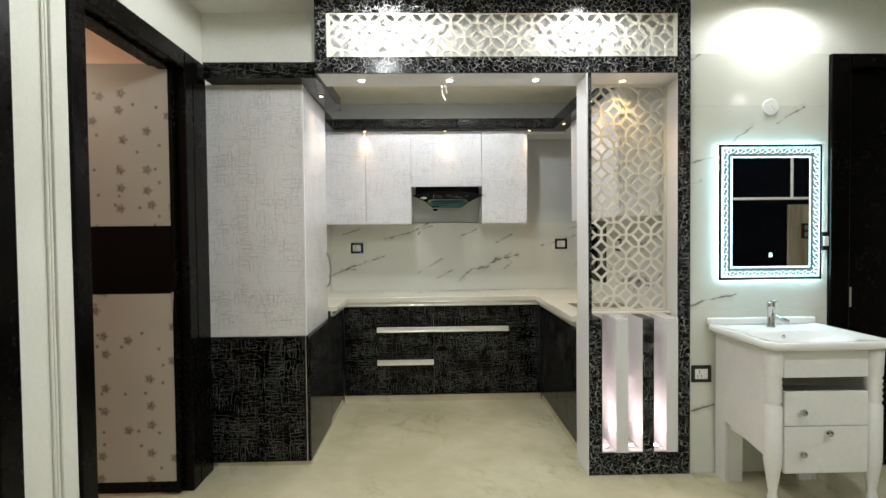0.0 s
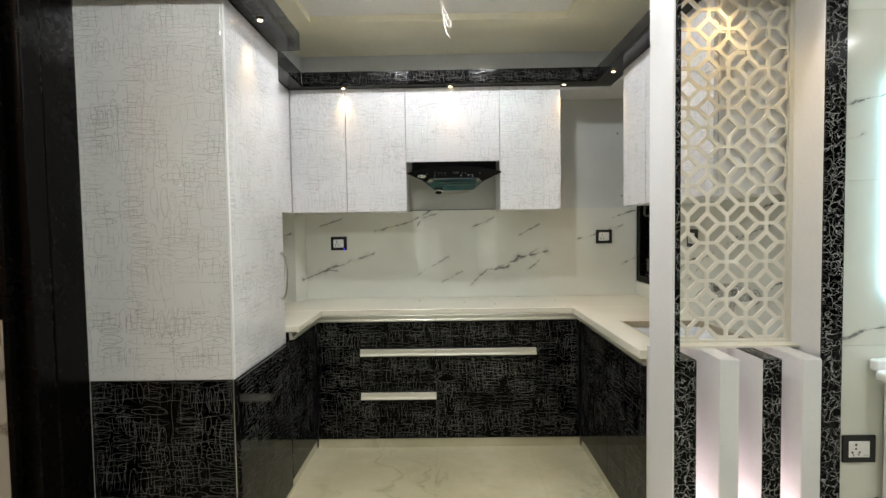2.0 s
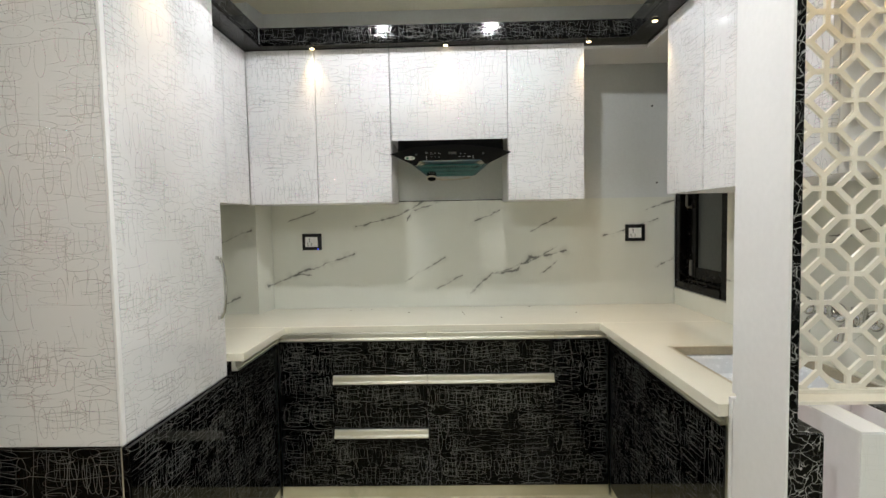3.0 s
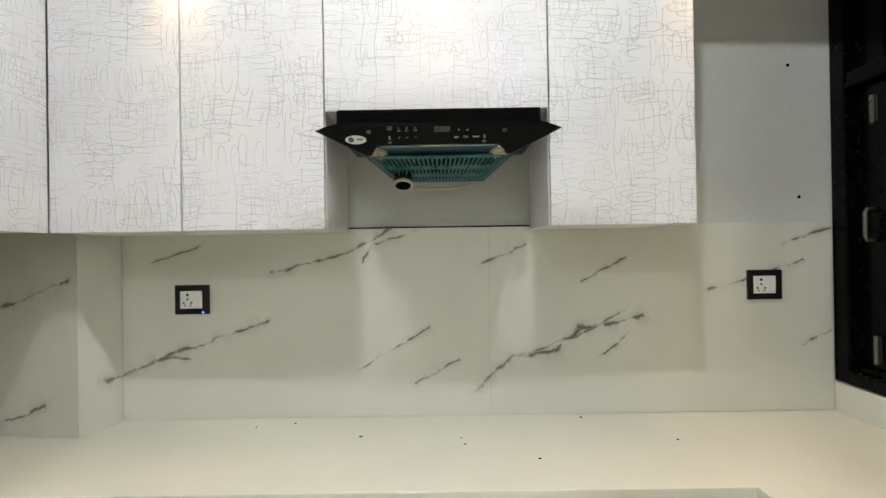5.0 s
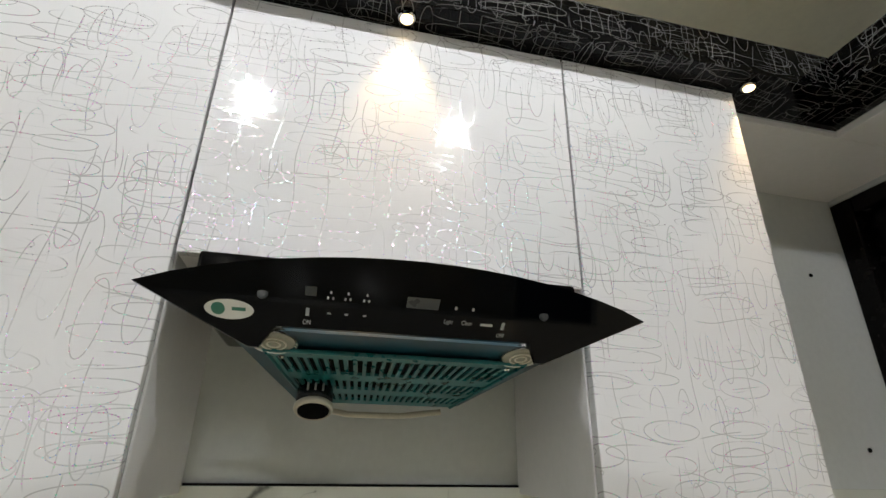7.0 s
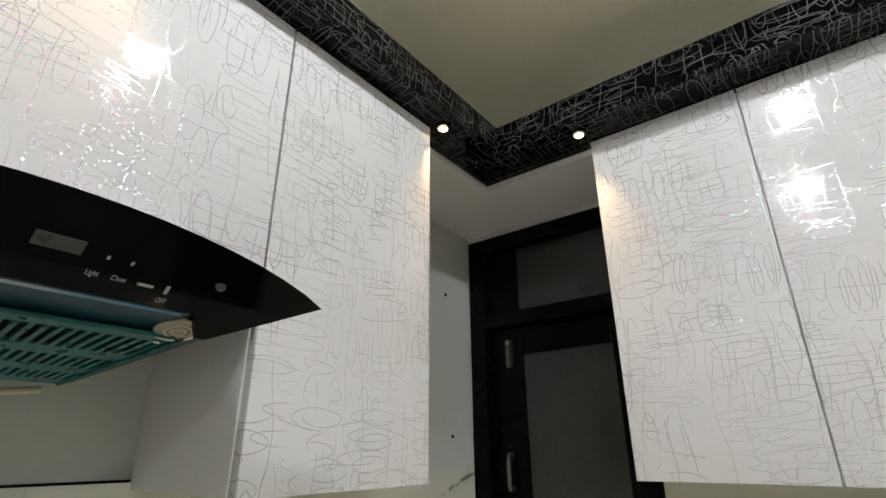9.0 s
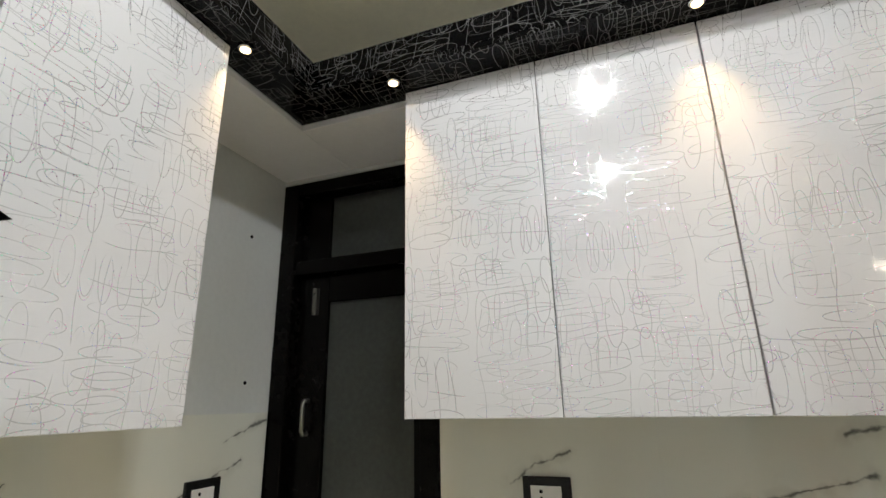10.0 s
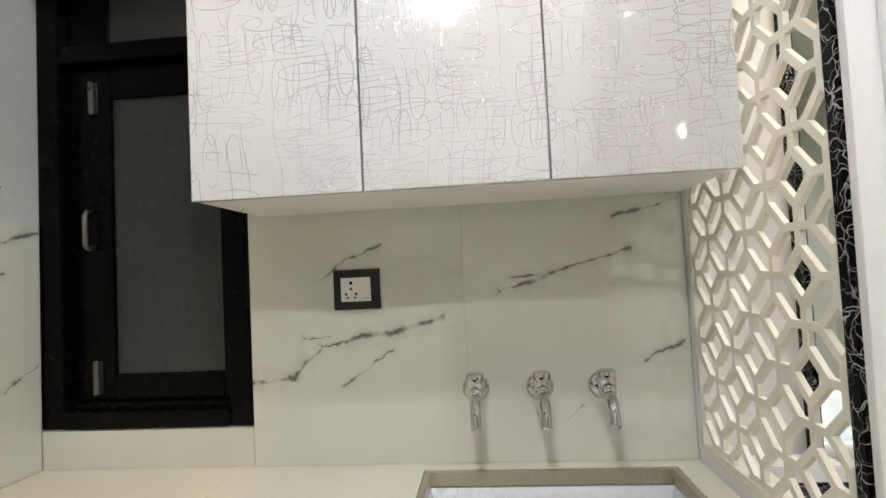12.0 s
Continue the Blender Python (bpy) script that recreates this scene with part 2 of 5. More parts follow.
def floor_marble(name):
    k = Nodes(name)
    p = k.position()
    q = p
    warp = k.vm("SCALE", k.noise_vec(q, 2.5, 5.0))
    warp.node.inputs["Scale"].default_value = 0.6
    slant = k.sep(k.vm("ADD", q, warp))
    run = k.xyz(k.m("ADD", slant[0], k.m("MULTIPLY", slant[1], 0.45)), k.m("MULTIPLY", slant[1], 0.55))
    band = k.noise(run, 1.7, 5, 0.6)
    gap = k.m("ABSOLUTE", k.m("SUBTRACT", band, 0.5))
    where = k.ramp(k.noise(q, 1.1, 2), 0.45, 0.68)
    smear = k.m("MULTIPLY", k.ramp(gap, 0.0, 0.055, 1.0, 0.0), where)
    vein = k.m("MULTIPLY", k.ramp(gap, 0.0, 0.018, 1.0, 0.0), where)
    vein = k.m("MULTIPLY", vein, k.ramp(k.noise(q, 9.0, 3), 0.35, 0.6, 0.2, 1.0))
    cloud = k.ramp(k.noise(q, 1.5, 6, 0.65), 0.35, 0.7)
    colour = k.mix(cloud, (0.50, 0.46, 0.31), (0.62, 0.585, 0.43))
    colour = k.mix(k.m("MULTIPLY", smear, 0.32), colour, (0.36, 0.34, 0.21))
    colour = k.mix(k.m("MULTIPLY", vein, 0.34), colour, (0.21, 0.19, 0.12))
    k.set(Base_Color=colour, Roughness=k.ramp(k.noise(p, 7.0, 4), 0.3, 0.7, 0.13, 0.22))
    k.bump(k.noise(p, 2.0, 2), 0.05, 0.003)
    return k.mat


def flowers(name):
    """Pale door sheet printed with small brown-grey blossoms."""
    k = Nodes(name)
    s = k.sep(k.position())
    vec = k.xyz(s[0], s[2])
    mask = None
    for cell, rad, seed in ((0.135, 0.034, 0.0), (0.11, 0.014, 5.3)):
        sc = k.vm("ADD", k.vm("SCALE", vec), (seed, seed, 0))
        sc.node.inputs[0].links[0].from_node.inputs["Scale"].default_value = 1 / cell
        n = k.tree.nodes.new("ShaderNodeTexVoronoi")
        n.voronoi_dimensions = "2D"
        k.put(n.inputs["Vector"], sc)
        k.put(n.inputs["Scale"], 1.0)
        k.put(n.inputs["Randomness"], 0.7)
        rel = k.sep(k.vm("SUBTRACT", sc, n.outputs["Position"]))
        ang = k.m("ARCTAN2", rel[1], rel[0])
        petal = k.m("ADD", 0.87, k.m("MULTIPLY", k.m("COSINE", k.m("MULTIPLY", ang, 5.0)), 0.13))
        d = k.m("DIVIDE", n.outputs["Distance"], petal)
        rr = rad / cell
        disc = k.ramp(d, rr * 0.35, rr * 1.1, 1.0, 0.0)
        ring = k.ramp(k.noise(k.position(), 160.0, 2), 0.3, 0.65, 0.35, 0.95)
        keep = k.m("GREATER_THAN", k.sep(n.outputs["Color"])[0], 0.42)
        one = k.m("MULTIPLY", k.m("MULTIPLY", disc, ring), keep)
        mask = one if mask is None else k.m("MAXIMUM", mask, one)
    tone = k.noise(k.position(), 3.0, 4)
    base = k.mix(tone, (0.39, 0.37, 0.325), (0.46, 0.435, 0.385))
    k.set(Base_Color=k.mix(mask, base, (0.075, 0.06, 0.04)), Roughness=0.34)
    k.bump(k.noise(k.position(), 80.0, 2), 0.05, 0.001)
    return k.mat


def wood(name, light, dark):
    k = Nodes(name)
    s = k.sep(k.position())
    vec = k.xyz(k.m("MULTIPLY", s[0], 12.0), k.m("MULTIPLY", s[1], 12.0), k.m("MULTIPLY", s[2], 1.2))
    g = k.noise(vec, 1.0, 6, 0.65)
    k.set(Base_Color=k.mix(k.ramp(g, 0.3, 0.7), dark, light), Roughness=0.4)
    k.bump(g, 0.1, 0.001)
    return k.mat


BACK_VEINS = [
    (0.66, 1.37, 0.92, 1.43, 6), (0.92, 1.43, 1.06, 1.51, 6), (0.96, 1.39, 1.0, 1.46, 4), (1.0, 1.46, 1.14, 1.5, 4),
    (1.36, 1.38, 1.53, 1.45, 5), (1.72, 1.32, 1.87, 1.4, 4), (0.22, 1.4, 0.41, 1.47, 3), (0.13, 1.02, 0.34, 1.1, 6),
    (0.34, 1.1, 0.62, 1.19, 6), (0.26, 1.07, 0.36, 1.07, 5), (1.35, 0.95, 1.48, 1.06, 7), (1.48, 1.06, 1.63, 1.08, 7),
    (1.63, 1.08, 1.72, 1.16, 7), (1.72, 1.16, 1.92, 1.19, 7), (1.48, 1.06, 1.68, 1.12, 4), (1.68, 1.12, 1.87, 1.22, 4)]
BACK_VEINS += [
    (1.78, 1.06, 1.88, 1.13, 3), (0.96, 1.03, 1.18, 1.16, 4), (1.15, 0.98, 1.29, 1.05, 4), (2.17, 1.28, 2.27, 1.31, 4),
    (2.27, 1.31, 2.48, 1.38, 4), (2.42, 1.44, 2.59, 1.49, 4), (2.49, 1.09, 2.58, 1.14, 3)]
RIGHT_VEINS = [
    (5.21, 1.33, 5.17, 1.36, 4), (5.17, 1.36, 5.06, 1.41, 4), (5.41, 1.07, 5.3, 1.08, 6), (5.3, 1.08, 5.21, 1.16, 6),
    (5.21, 1.16, 5.03, 1.19, 6), (5.03, 1.19, 4.91, 1.22, 6), (5.26, 1.18, 5.2, 1.18, 4), (5.16, 1.06, 5.04, 1.14, 3),
    (4.75, 1.28, 4.62, 1.32, 7), (4.62, 1.32, 4.45, 1.37, 7), (4.73, 1.31, 4.67, 1.32, 4), (4.42, 1.1, 4.33, 1.14, 5),
    (4.47, 1.45, 4.33, 1.49, 5), (4.61, 0.97, 4.58, 0.99, 4)]
HALL_VEINS = [
    (2.63, 0.96, 2.74, 0.99, 6), (2.74, 0.99, 2.88, 1.02, 6), (2.62, 1.8, 2.76, 1.83, 4), (2.87, 1.92, 2.99, 2.01, 5),
    (3.14, 2.03, 3.29, 2.12, 6), (2.63, 0.32, 2.75, 0.36, 6), (2.62, 1.67, 2.68, 1.69, 3), (2.62, 2.40, 2.70, 2.44, 5)]
LEFT_VEINS = [(5.45, 1.22, 5.62, 1.26, 5), (5.62, 1.26, 5.76, 1.3, 5), (5.62, 1.23, 5.76, 1.25, 3)]
COLUMN_VEINS = [(-0.2, 1.26, 0.05, 1.35, 6), (-0.23, 0.88, -0.03, 0.96, 5)]

M_BACK = marble("marble_tile_back", 0, BACK_VEINS)
M_RIGHT = marble("marble_tile_right", 1, RIGHT_VEINS)
M_HALLTILE = marble("marble_tile_hall", 0, HALL_VEINS)
M_LEFT = marble("marble_tile_left", 1, LEFT_VEINS)
M_COL = marble("marble_tile_column", 0, COLUMN_VEINS)
M_FLOOR = floor_marble("floor_marble")
M_GROUT = plain("grout", (0.47, 0.44, 0.32), 0.8)
M_WALL = plain("cream_wall_paint", (0.76, 0.76, 0.70), 0.6, wear=0.03)
M_KWALL = plain("pale_grey_wall_paint", (0.62, 0.635, 0.625), 0.6, wear=0.03)
M_CEIL = plain("ceiling_paint", (0.82, 0.775, 0.60), 0.7, wear=0.03)
M_TRAY = plain("white_ceiling_paint", (0.80, 0.79, 0.75), 0.7, wear=0.02)
M_WLAM = laminate("white_loop_laminate", (0.735, 0.730, 0.742), (0.66, 0.66, 0.67), 0.85, 0.50, 0.0012, 0.05, (0.46, 0.56, 0.0), spec=0.42, glitter=0.20, line_rough=0.26)
M_WFACE = laminate("plain_white_laminate", (0.78, 0.78, 0.79), (0.55, 0.55, 0.56), 0.2, 0.3, 0.0007, 0.16, (0.45, 0.65, 0.0))
M_BLAM = laminate("black_loop_laminate", (0.0008, 0.0008, 0.001), (0.46, 0.46, 0.45), 1.0, 0.42, 0.0010, 0.07, (0.44, 0.54, 0.05), spec=0.10)
M_BGLOSS = plain("black_gloss_panel", (0.0012, 0.0012, 0.0016), 0.12, wear=0.2, bump=0.02, Specular_IOR_Level=0.12)
M_CRACK = crackle("black_crackle_laminate")
M_WBOARD = plain("white_board", (0.80, 0.79, 0.80), 0.45, wear=0.02)
M_JALI = plain("cream_jali_board", (0.78, 0.75, 0.66), 0.45, wear=0.03)
M_QUARTZ = plain("cream_quartz", (0.80, 0.77, 0.66), 0.08, wear=0.03, grain=300)
M_ALU = plain("brushed_aluminium", (0.66, 0.65, 0.60), 0.34, 1.0, 0.02, 30, 0.0)
M_CHROME = plain("chrome", (0.60, 0.60, 0.59), 0.07, 1.0, 0.03)
M_EBONY = plain("black_stained_wood", (0.0026, 0.0021, 0.0019), 0.26, wear=0.3, grain=40, bump=0.05, Specular_IOR_Level=0.11)
M_BLACKP = plain("black_plastic", (0.01, 0.01, 0.011), 0.25, wear=0.1)
M_WHITEP = plain("white_plastic", (0.78, 0.78, 0.76), 0.3, wear=0.02)
# near black stands for the unlit inside of holes; crumbs and plugs share it
M_HOLE = plain("dark_hole", (0.002, 0.002, 0.002), 0.8, wear=0.1, Specular_IOR_Level=0.05)
M_CERAMIC = plain("white_ceramic", (0.86, 0.87, 0.87), 0.08, wear=0.01, bump=0.0)
M_VANITY = plain("white_textured_paint", (0.80, 0.80, 0.78), 0.35, wear=0.03, grain=45, bump=0.35)
M_SLOT = plain("slot_shade_grey", (0.26, 0.25, 0.21), 0.7)
M_GLASSB = plain("black_glass", (0.0012, 0.0018, 0.0034), 0.05, wear=0.1, bump=0.0, Specular_IOR_Level=0.09)
M_TEAL = plain("teal_film_metal", (0.003, 0.115, 0.125), 0.30, 0.0, 0.15)
M_BLUE = plain("blue_film_metal", (0.004, 0.045, 0.075), 0.38, 0.0, 0.2)
M_LAMPOFF = plain("unlit_lamp_glass", (0.34, 0.33, 0.27), 0.2, 0.1)
M_FITTING = plain("dull_grey_metal", (0.20, 0.20, 0.18), 0.3, 0.8)
M_BEIGE = plain("beige_plastic", (0.55, 0.50, 0.40), 0.4)
M_GREY = plain("grey_print", (0.35, 0.36, 0.37), 0.4)
M_DIM = plain("dim_display", (0.05, 0.055, 0.06), 0.3)
M_ICON = plain("white_print", (0.42, 0.43, 0.44), 0.4)
M_GREEN = plain("green_print", (0.02, 0.16, 0.11), 0.4)
M_FROST = plain("frosted_night_glass", (0.062, 0.068, 0.063), 0.34, wear=0.15, Transmission_Weight=0.35)
M_FROSTLED = plain("led_tint_border_glass", (0.20, 0.31, 0.33), 0.3)
# tan colour stands for shade on the counter's cut edge
M_CUTEDGE = plain("shaded_cut_edge_tan", (0.36, 0.31, 0.22), 0.4, wear=0.1, grain=150)
M_FLOWER = flowers("flower_print_sheet")
M_ORANGE = plain("orange_wall_paint", (0.62, 0.22, 0.04), 0.6, wear=0.15, grain=8)
M_PINKW = plain("peach_wall_paint", (0.70, 0.55, 0.47), 0.6, wear=0.04)
M_IRON = plain("black_iron", (0.01, 0.01, 0.01), 0.4)
M_OAK = wood("grey_oak_door", (0.36, 0.30, 0.21), (0.20, 0.16, 0.10))
M_MIRROR = plain("mirror_silver", (0.92, 0.93, 0.93), 0.01, 1.0, 0.0, bump=0.0)
M_STEEL = plain("sink_steel", (0.80, 0.82, 0.86), 0.25, 0.05, 0.03, 60)
M_WIRE = plain("white_cable", (0.75, 0.73, 0.66), 0.4)
G_WARM = glowing("warm_lamp_face", (1.0, 0.76, 0.42), 5)
G_WHITE = glowing("white_lamp_face", (1.0, 0.95, 0.86), 26)
G_LED = glowing("cool_led_panel", (0.72, 0.93, 1.0), 1.9)
G_HALO = glowing("cool_led_strip", (0.50, 0.87, 1.0), 28)
G_UP = glowing("pink_lamp_face", (1.0, 0.82, 0.75), 14)
G_BLUE = glowing("blue_indicator", (0.05, 0.08, 1.0), 8)

# ---- building helpers ----


FLOOR = -0.048


def box(bm, x0, y0, z0, x1, y1, z1):
    """A block; one that starts at the foot of the room goes down to the floor."""
    z0 = FLOOR if 0 <= z0 < 0.011 else z0
    made = bmesh.ops.create_cube(bm, size=1.0)["verts"]
    for v in made:
        v.co = Vector((x0 + (v.co.x + 0.5) * (x1 - x0), y0 + (v.co.y + 0.5) * (y1 - y0), z0 + (v.co.z + 0.5) * (z1 - z0)))
    return made


def bevelled(x0, y0, z0, x1, y1, z1, r=0.003, seg=2):
    bm = bmesh.new()
    box(bm, min(x0, x1), min(y0, y1), min(z0, z1), max(x0, x1), max(y0, y1), max(z0, z1))
    if r:
        bmesh.ops.bevel(bm, geom=bm.edges[:], offset=r, segments=seg, profile=0.5, affect="EDGES")
    return bm


def turned(profile, segs=24, axis="Z", at=(0, 0, 0)):
    """A solid of revolution from (radius, height) pairs."""
    bm = bmesh.new()
    rings = []
    for r, h in profile:
        ring = []
        for i in range(segs):
            a = 2 * math.pi * i / segs
            x, y = r * math.cos(a), r * math.sin(a)
            co = {"Z": (x, y, h), "X": (h, x, y), "Y": (x, h, y)}[axis]
            ring.append(bm.verts.new(Vector(co) + Vector(at)))
        rings.append(ring)
    for a, b in zip(rings, rings[1:]):
        for i in range(segs):
            bm.faces.new((a[i], a[(i + 1) % segs], b[(i + 1) % segs], b[i]))
    for ring in (rings[0], rings[-1]):
        bm.faces.new(ring)
    bmesh.ops.recalc_face_normals(bm, faces=bm.faces[:])
    return bm


def tube(points, radius, segs=10):
    """A round bar along points; radius one number or one for each point."""
    bm = bmesh.new()
    pts = [Vector(p) for p in points]
    rings = []
    side = None
    for i, p in enumerate(pts):
        way = (pts[min(i + 1, len(pts) - 1)] - pts[max(i - 1, 0)]).normalized()
        if side is None:
            side = way.orthogonal().normalized()
        side = (side - way * side.dot(way)).normalized()
        up = way.cross(side)
        r = radius[i] if isinstance(radius, (list, tuple)) else radius
        rings.append([bm.verts.new(p + r * (math.cos(2 * math.pi * j / segs) * side + math.sin(2 * math.pi * j / segs) * up)) for j in range(segs)])
    for a, b in zip(rings, rings[1:]):
        for i in range(segs):
            bm.faces.new((a[i], a[(i + 1) % segs], b[(i + 1) % segs], b[i]))
    bm.faces.new(rings[0])
    bm.faces.new(rings[-1])
    bmesh.ops.recalc_face_normals(bm, faces=bm.faces[:])
    return bm


def slab(outline, a, b, axis="Z"):
    """A plate: a flat outline of (u, v) pairs drawn out from a to b along axis."""
    bm = bmesh.new()

    def at(u, v, h):
        return {"Z": (u, v, h), "Y": (u, h, v), "X": (h, u, v)}[axis]

    low = [bm.verts.new(at(u, v, a)) for u, v in outline]
    top = [bm.verts.new(at(u, v, b)) for u, v in outline]
    bm.faces.new(low)
    bm.faces.new(top)
    n = len(outline)
    for i in range(n):
        bm.faces.new((low[i], low[(i + 1) % n], top[(i + 1) % n], top[i]))
    bmesh.ops.recalc_face_normals(bm, faces=bm.faces[:])
    return bm


def mesh_of(name, bm, material, smooth=False):
    data = bpy.data.meshes.new(name)
    bm.to_mesh(data)
    bm.free()
    data.materials.append(material)
    if smooth:
        data.polygons.foreach_set("use_smooth", [True] * len(data.polygons))
    return data


def part(name, bm, material, parent=None, label="", smooth=False):
    ob = new(name, mesh_of(name, bm, material, smooth))
    if parent is not None:
        ob.parent = parent
        ob.matrix_parent_inverse = parent.matrix_basis.inverted()
    if label:
        tagged(ob, label)
    return ob


def thing(name, place, label, category, group=""):
    ob = new(name)
    ob.empty_display_size = 0.1
    ob.matrix_basis = Matrix.Translation(place)
    return tagged(ob, label, category, group)


def setting(name, bm, material, label="", category="wall"):
    return tagged(part(name, bm, material), label, category, kind="structure")


# ---- structure: hall and kitchen shell ----
LEFT, RIGHT, BACK, FRONT = -0.30, 2.60, 6.00, 4.07
HALL_R, HALL_B = 6.2, -1.6


def boxes(*rows):
    bm = bmesh.new()
    for r in rows:
        box(bm, *r)
    return bm


# left wall with the open doorway and a second dark doorway
setting("wall_left", boxes(
    (LEFT - 0.14, HALL_B, 0, LEFT, 2.0, 2.9), (LEFT - 0.14, 2.82, 0, LEFT, 3.095, 2.9), (LEFT - 0.14, 4.066, 0, LEFT, BACK, 2.9),
    (LEFT - 0.14, 2.0, 2.425, LEFT, 2.82, 2.9), (LEFT - 0.14, 3.095, 2.425, LEFT, 4.066, 2.9)), M_WALL, "cream painted wall with two doorways")
setting("wall_back", boxes((LEFT - 0.14, BACK, 0, RIGHT + 0.15, BACK + 0.14, 2.9)), M_KWALL, "pale grey painted kitchen wall above the tiles")
setting("wall_right", boxes(
    (RIGHT, 4.24, 0, RIGHT + 0.15, 5.405, 2.9), (RIGHT, 5.405, 0, RIGHT + 0.15, BACK, 0.96), (RIGHT, 5.405, 2.297, RIGHT + 0.15, BACK, 2.9)), M_KWALL,
    "pale painted kitchen wall with a window")
setting("wall_hall", boxes(
    (2.62, FRONT + 0.01, 0, 3.52, FRONT + 0.17, 2.9), (4.44, FRONT + 0.01, 0, HALL_R, FRONT + 0.17, 2.9), (3.52, FRONT + 0.01, 2.42, 4.44, FRONT + 0.17, 2.9)), M_WALL,
    "white painted hall wall above marble tiles")
setting("wall_beam", boxes((LEFT, 4.26, 2.428, 0.43, 4.38, 2.9)), M_WALL, "cream painted wall above the tall cabinet")
setting("wall_hall_right", boxes((HALL_R, HALL_B, 0, HALL_R + 0.14, FRONT + 0.17, 2.9)), M_WALL, "cream painted hall wall")
setting("wall_hall_step", boxes((3.9, 1.5, 0, HALL_R, 1.649, 2.9)), M_WALL, "cream painted hall wall behind the glazed screen")
setting("wall_hall_back", boxes((LEFT - 0.14, HALL_B - 0.14, 0, HALL_R + 0.14, HALL_B, 2.9)), M_WALL, "cream painted hall wall")
setting("ceiling_hall", boxes((LEFT, HALL_B, HALL_CEIL, HALL_R, FRONT + 0.2, 2.9)), M_TRAY, "white painted hall ceiling", "ceiling")
TX0, TX1, TY0, TY1 = 0.357, 1.944, 4.45, 5.39
setting("ceiling_kitchen", boxes(
    (LEFT, 4.27, KIT_CEIL, TX0, BACK, KIT_CEIL + 0.24), (TX1, 4.27, KIT_CEIL, RIGHT, BACK, KIT_CEIL + 0.24),
    (TX0, 4.27, KIT_CEIL, TX1, TY0, KIT_CEIL + 0.24), (TX0, TY1, KIT_CEIL, TX1, BACK, KIT_CEIL + 0.24)), M_CEIL, "cream painted border of the kitchen ceiling", "ceiling")
setting("ceiling_tray", boxes((TX0 + 0.001, TY0 + 0.001, KIT_CEIL + 0.040, TX1 - 0.001, TY1 - 0.001, KIT_CEIL + 0.10)), M_TRAY, "white recessed ceiling tray", "ceiling")
setting("floor_base", boxes((-4.3, HALL_B, FLOOR - 0.10, HALL_R, 7.0, FLOOR - 0.008)), M_GROUT, "grout bed under the marble floor tiles", "floor")

# tiled column in the kitchen's far left corner
setting("wall_column", slab([(LEFT, 5.8805), (0.0825, 5.8305), (0.1145, BACK), (LEFT, BACK)], 0.861, 2.9), M_KWALL, "painted corner column")

setting("pier_moulding", bevelled(LEFT + 0.0005, 3.008, 0, LEFT + 0.018, 3.088, HALL_CEIL - 0.001, 0.004, 3), M_WALL, "cream painted plaster moulding beside the door", "moulding")
for bead in (2.978, 2.993):
    setting("pier_bead", bevelled(LEFT + 0.0005, bead, 0, LEFT + 0.011, bead + 0.011, HALL_CEIL - 0.001, 0.004, 3), M_WALL, "cream painted plaster bead beside the door", "moulding")

# room behind the open door
setting("wall_side_room_far", boxes((-4.3, 6.6, 0, LEFT - 0.14, 6.74, 2.75)), M_ORANGE, "orange painted wall of the next room")
setting("wall_side_room_left", boxes((-4.44, 2.0, 0, -4.3, 6.74, 2.75)), M_ORANGE, "orange painted wall of the next room")
setting("wall_side_room_near", boxes((-4.44, 1.86, 0, LEFT - 0.14, 2.0, 2.75)), M_PINKW, "peach painted wall of the next room")
setting("ceiling_side_room", boxes((-4.44, 1.86, 2.75, LEFT - 0.14, 6.74, 2.9)), M_PINKW, "peach painted ceiling of the next room", "ceiling")


# ---- doors and windows ----
def door_casing(name, x, y0, y1, top, label):
    """Black casing round an opening in the left wall."""
    base = thing(name, (x, (y0 + y1) / 2, 0), label, "door frame")
    tagged(base, kind="structure")
    for a, b in ((y0 - 0.09, y0), (y1, y1 + 0.09)):
        part("jamb", bevelled(x - 0.15, a, 0, x + 0.03, b, top + 0.10, 0.006), M_EBONY, base)
    part("lintel", bevelled(x - 0.15, y0, top, x + 0.03, y1, top + 0.10, 0.006), M_EBONY, base)
    for a, b in ((y0, y0 + 0.018),):
        part("stop_bead", bevelled(x - 0.10, a, 0, x - 0.03, b, top - 0.001, 0.004), M_EBONY, base)
    part("head_bead", bevelled(x - 0.10, y0 + 0.02, top - 0.018, x - 0.03, y1 - 0.02, top, 0.004), M_EBONY, base)
    return base


c1 = door_casing("door_frame", LEFT, 3.180, 3.978, 2.33, "black stained wooden door frame")
part("wide_architrave", bevelled(LEFT - 0.02, 4.069, 0, LEFT + 0.030, 4.24, 2.43, 0.008), M_EBONY, c1)
c2 = door_casing("door_frame", LEFT, 2.09, 2.73, 2.33, "black stained wooden door frame of the second doorway")
part("closed_leaf", bevelled(LEFT - 0.12, 2.11, 0.008, LEFT - 0.085, 2.69, 2.31, 0.004), M_EBONY, c2)


